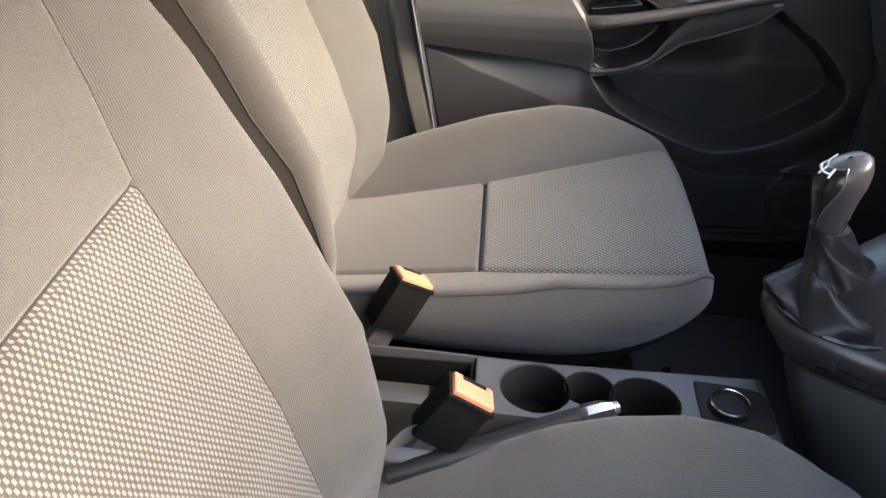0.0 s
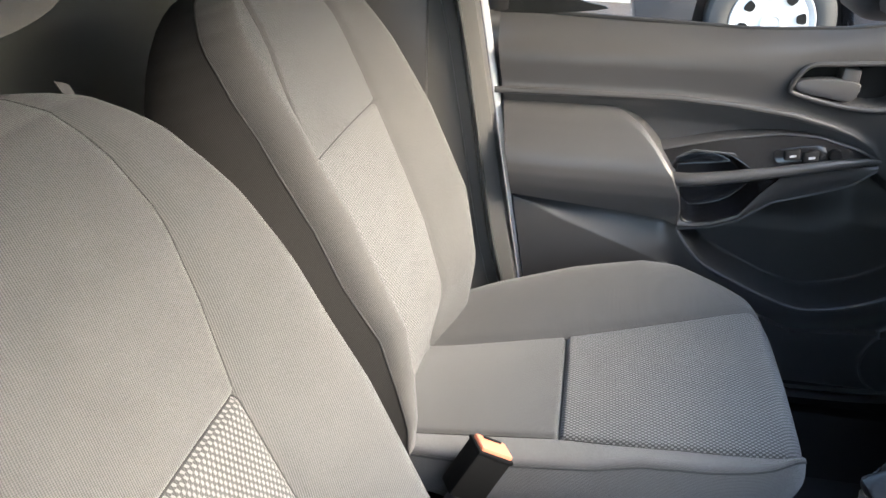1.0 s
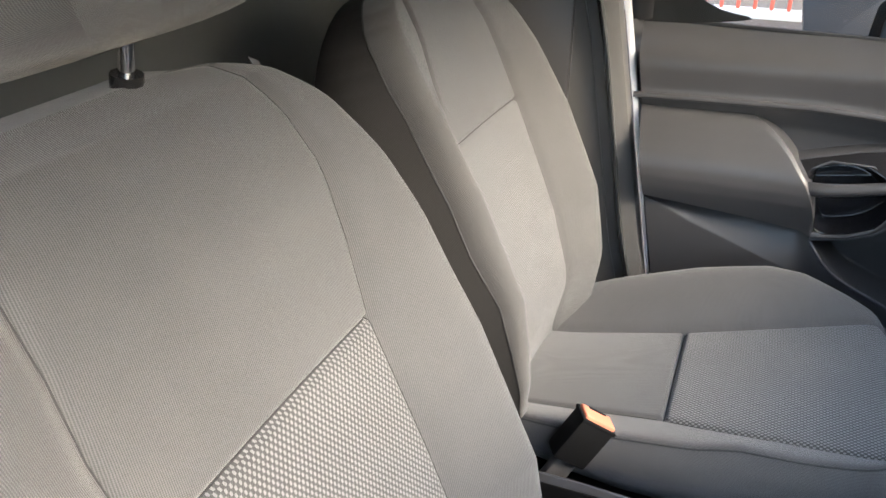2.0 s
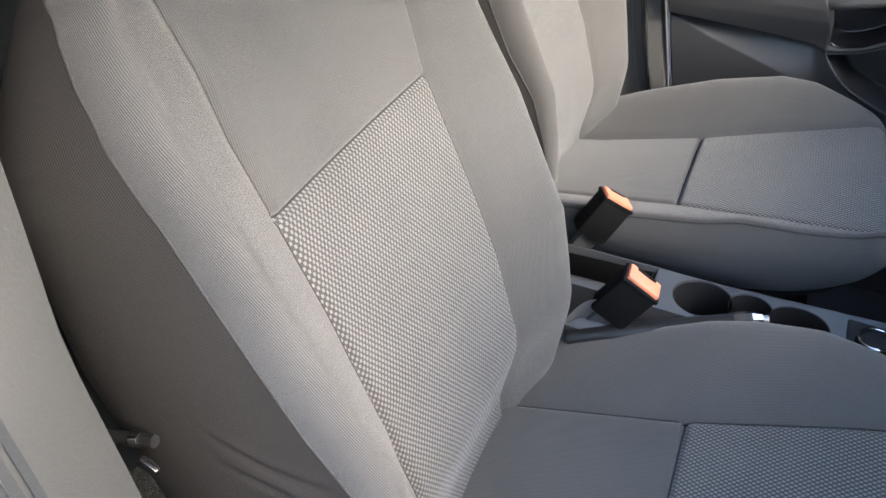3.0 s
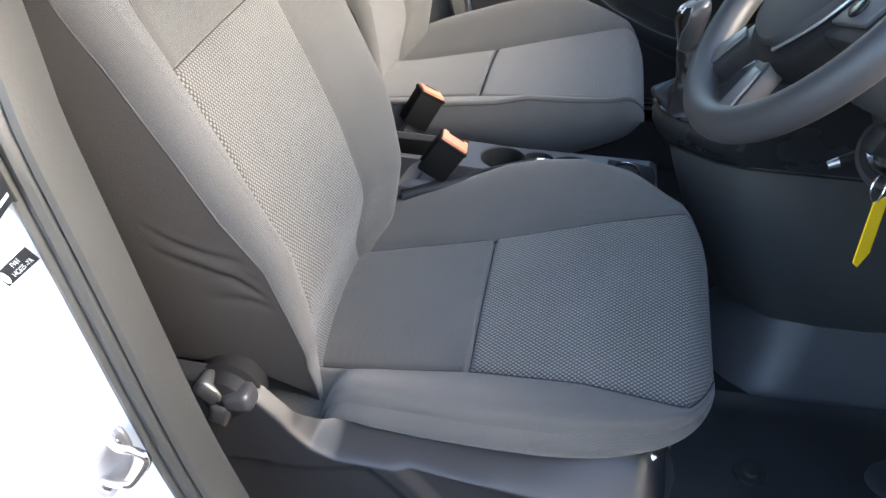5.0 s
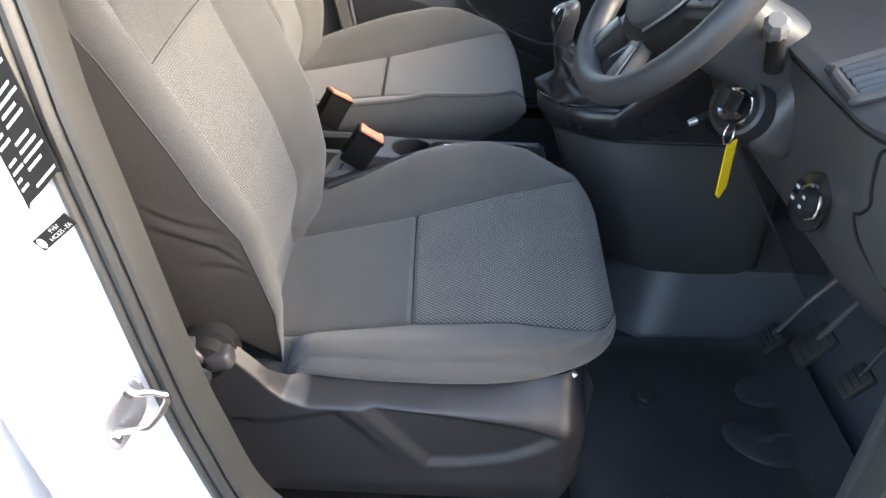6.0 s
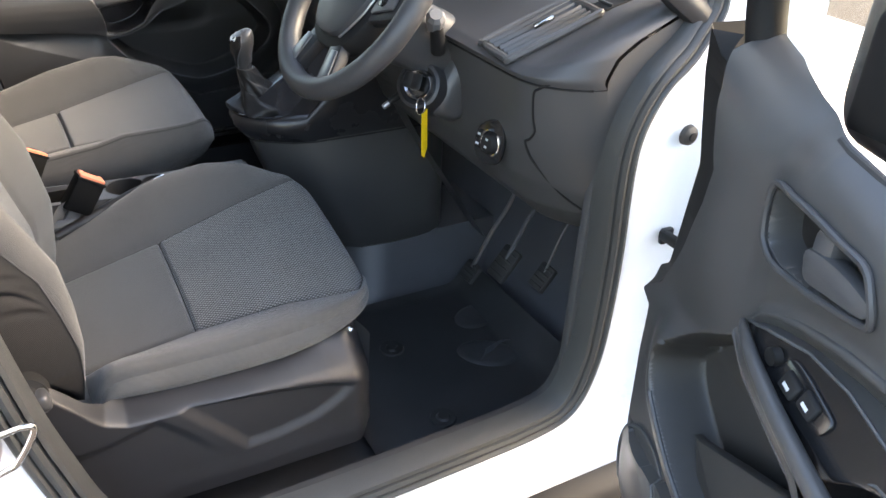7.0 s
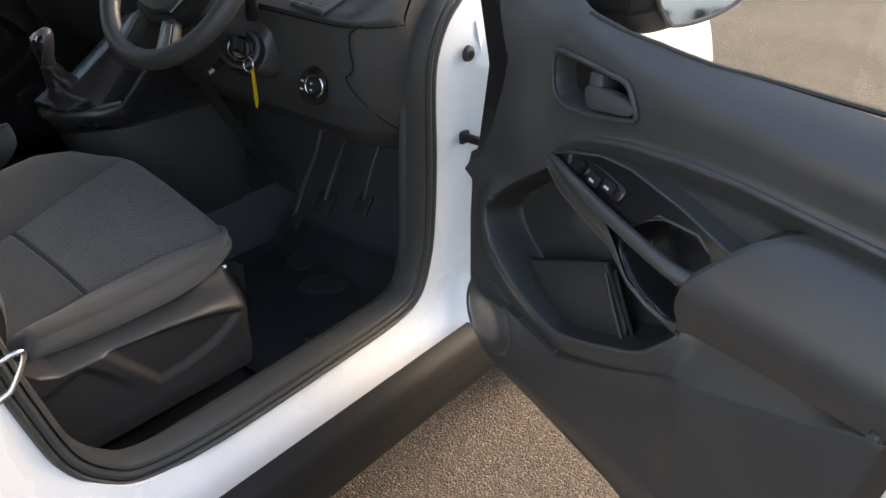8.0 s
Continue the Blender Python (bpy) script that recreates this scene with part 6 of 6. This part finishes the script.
part("badge", prism([(-0.026 + 0.005 * math.cos(q), 0.008 * math.sin(q)) for q in (2 * math.pi * k / 16 for k in range(16))], 0.0, 0.0006, on_lab), LABEL_WHITE, lab)
plate = thing("data_plate", (-0.36, -0.83, 1.27), "black data plate printed with rows of white bars", "label")
on_plate = lambda a, b, d=0.0: Vector((-0.364 + 0.042 * a - 0.026 * b, -0.8285 - d, 1.213 + 0.045 * a + 0.125 * b))
part("plate", prism(smooth2([(0.0, 0.05), (0.08, 0.0), (0.92, 0.0), (1.0, 0.05), (1.0, 0.95), (0.92, 1.0), (0.08, 1.0), (0.0, 0.95)], 2), -0.002, 0.0, on_plate), BLACK, plate)
for col, (a0, a1) in enumerate(((0.06, 0.34), (0.40, 0.94))):
    for r in range(13):
        if (r * 7 + col * 3) % 5:
            b0, e = 0.04 + r * 0.072, a1 - 0.08 * (r % 3)
            part("bar", prism([(a0, b0), (e, b0), (e, b0 + 0.026), (a0, b0 + 0.026)], 0.0, 0.0006, on_plate), LABEL_WHITE, plate)

# ---- yard beyond the passenger window ----
RISE = GROUND + 0.30
SKIN = material("dark_car_paint", (0.030, 0.032, 0.038), 0.25, coat=0.5, var=0.05)
TYRE = material("tyre_rubber", (0.030, 0.030, 0.031), 0.75, var=0.2, grain=0.3, grain_scale=300, bump=0.3)
ALLOY = material("alloy_wheel", (0.50, 0.51, 0.52), 0.42, metal=0.4, var=0.12, scale=14)
WALL = material("rendered_wall", (0.55, 0.53, 0.49), 0.85, var=0.12, scale=2, grain=0.3, grain_scale=120, bump=0.4)
RAIL = material("red_rail_paint", (0.55, 0.10, 0.06), 0.45, var=0.15)
car = thing("parked_car", (1.4, 4.6, RISE), "dark parked car with five-spoke alloy wheels", "car")
CX, CY = 0.93, 4.25
side = [(CX - 0.74, 0.32), (CX - 0.80, 0.62), (CX - 0.78, 0.95), (CX - 0.55, 1.10), (CX + 0.5, 1.22), (CX + 1.2, 1.75), (CX + 3.0, 1.78), (CX + 3.5, 1.15), (CX + 3.55, 0.65), (CX + 3.0, 0.40), (CX + 0.46, 0.40), (CX + 0.41, 0.62), (CX + 0.25, 0.82), (CX, 0.87), (CX - 0.25, 0.82), (CX - 0.41, 0.62), (CX - 0.44, 0.32)]
part("body", prism(side, 0, 1.75, lambda a, b, d: (a, CY + 0.04 + d, RISE - 0.10 + b), 0.02), SKIN, car)
for wx in (CX, CX + 2.6):
    wm = Matrix.Translation((wx, CY + 0.10, RISE + 0.355)) @ Matrix.Rotation(radians(90), 4, "X")
    wh = part("wheel", lathe([(0.235, 0.10), (0.25, 0.115), (0.30, 0.118), (0.345, 0.10), (0.358, 0.06), (0.358, -0.08), (0.2, -0.1)], 40, wm), TYRE, car)
    part("rim", moved(lathe([(0.0, 0.100), (0.035, 0.100), (0.045, 0.112), (0.060, 0.112), (0.070, 0.098), (0.100, 0.092), (0.130, 0.100), (0.185, 0.104), (0.200, 0.098), (0.212, 0.110), (0.232, 0.116), (0.238, 0.108)], 48), wm), ALLOY, wh, "dull silver wheel cover")
    # no holes cut: near-black raised plates paint the dark of the cover's openings
    for k in range(8):
        part("vent", moved(prism(smooth2([(0.138, -0.022), (0.178, -0.030), (0.186, 0.0), (0.178, 0.030), (0.138, 0.022), (0.132, 0.0)], 3), 0.09, 0.1065, lambda p, q, d: (p, q, d)), wm @ Matrix.Rotation(radians(45 * k + 12), 4, "Z")), DEEP, wh)
    part("brake_drum", lathe([(0.0, 0.03), (0.17, 0.03), (0.17, 0.0)], 24, wm), BLACK, wh)
part("arch_liner", box((CX, CY + 0.45, RISE + 0.45), (1.2, 0.3, 0.8), 0.02), BLACK, car)

fence = thing("railing_fence", (-1.5, 6.9, RISE), "red painted steel railing on a low rendered wall", "fence")
part("wall", box((-1.5, 7.0, RISE - 0.05), (9.0, 0.25, 0.22), 0.01), WALL, fence)
part("top_rail", box((-1.5, 7.0, RISE + 1.30), (9.0, 0.04, 0.04), 0.004), RAIL, fence)
for i in range(64):
    part("upright", box((-5.9 + i * 0.14, 7.0, RISE + 0.68), (0.034, 0.022, 1.26), 0.003), RAIL, fence)
lone("yard_wall", box((0, 14, RISE + 1.0), (30, 0.3, 2.6), 0.02), WALL, "pale rendered wall at the back of the yard", "wall", "structure")

# the van's own wheels and closed tail
part("tail_panel", box((-2.585, 0, 1.12), (0.05, 1.70, 1.48), 0.02), PAINT, van)
for wx in (-1.85, 1.42):
    for sd in (-1, 1):
        wm = Matrix.Translation((wx, sd * 0.80, GROUND + 0.32)) @ Matrix.Rotation(radians(90 if sd < 0 else -90), 4, "X")
        wh = part("wheel", lathe([(0.0, 0.03), (0.19, 0.05), (0.21, 0.08), (0.28, 0.09), (0.318, 0.06), (0.32, -0.08), (0.2, -0.1), (0.0, -0.1)], 32, wm), TYRE, van)
        part("rim", lathe([(0.0, 0.055), (0.06, 0.058), (0.16, 0.08), (0.20, 0.088)], 24, wm), ALLOY, wh)

# a white van beside the open door, seen in its mirror only
other = thing("parked_van", (2.0, -4.6, GROUND), "white signwritten van parked across from the open door", "van")
section = [(-3.70, 0.72), (-3.66, 0.95), (-3.66, 1.30), (-3.72, 1.55), (-3.86, 1.86), (-4.05, 1.95), (-5.2, 1.95), (-5.45, 1.55), (-5.5, 1.0), (-5.46, 0.72)]
part("body", prism(section, -0.6, 3.4, lambda a, b, d: (d, a, GROUND - 0.1 + b), 0.05), PAINT, other)
part("sill", box((1.4, -4.58, GROUND + 0.42), (3.9, 1.74, 0.36), 0.05), TRIM, other)
for wx in (0.2, 2.7):
    wm = Matrix.Translation((wx, -3.80, GROUND + 0.32)) @ Matrix.Rotation(radians(-90), 4, "X")
    wh = part("wheel", lathe([(0.0, 0.04), (0.19, 0.07), (0.21, 0.10), (0.28, 0.11), (0.318, 0.08), (0.32, -0.08), (0.2, -0.1)], 32, wm), TYRE, other)
    part("rim", lathe([(0.0, 0.075), (0.06, 0.078), (0.16, 0.10), (0.20, 0.108)], 24, wm), ALLOY, wh)
for z, h, w, gap, n in ((0.80, 0.095, 0.060, 0.035, 14), (1.10, 0.21, 0.13, 0.08, 8)):
    x = 1.2
    for i in range(n):
        if i % 5 != 3:
            part("sign_bar", box((x, -3.656, z), (w, 0.004, h)), BLACK, other)
        x += w + gap
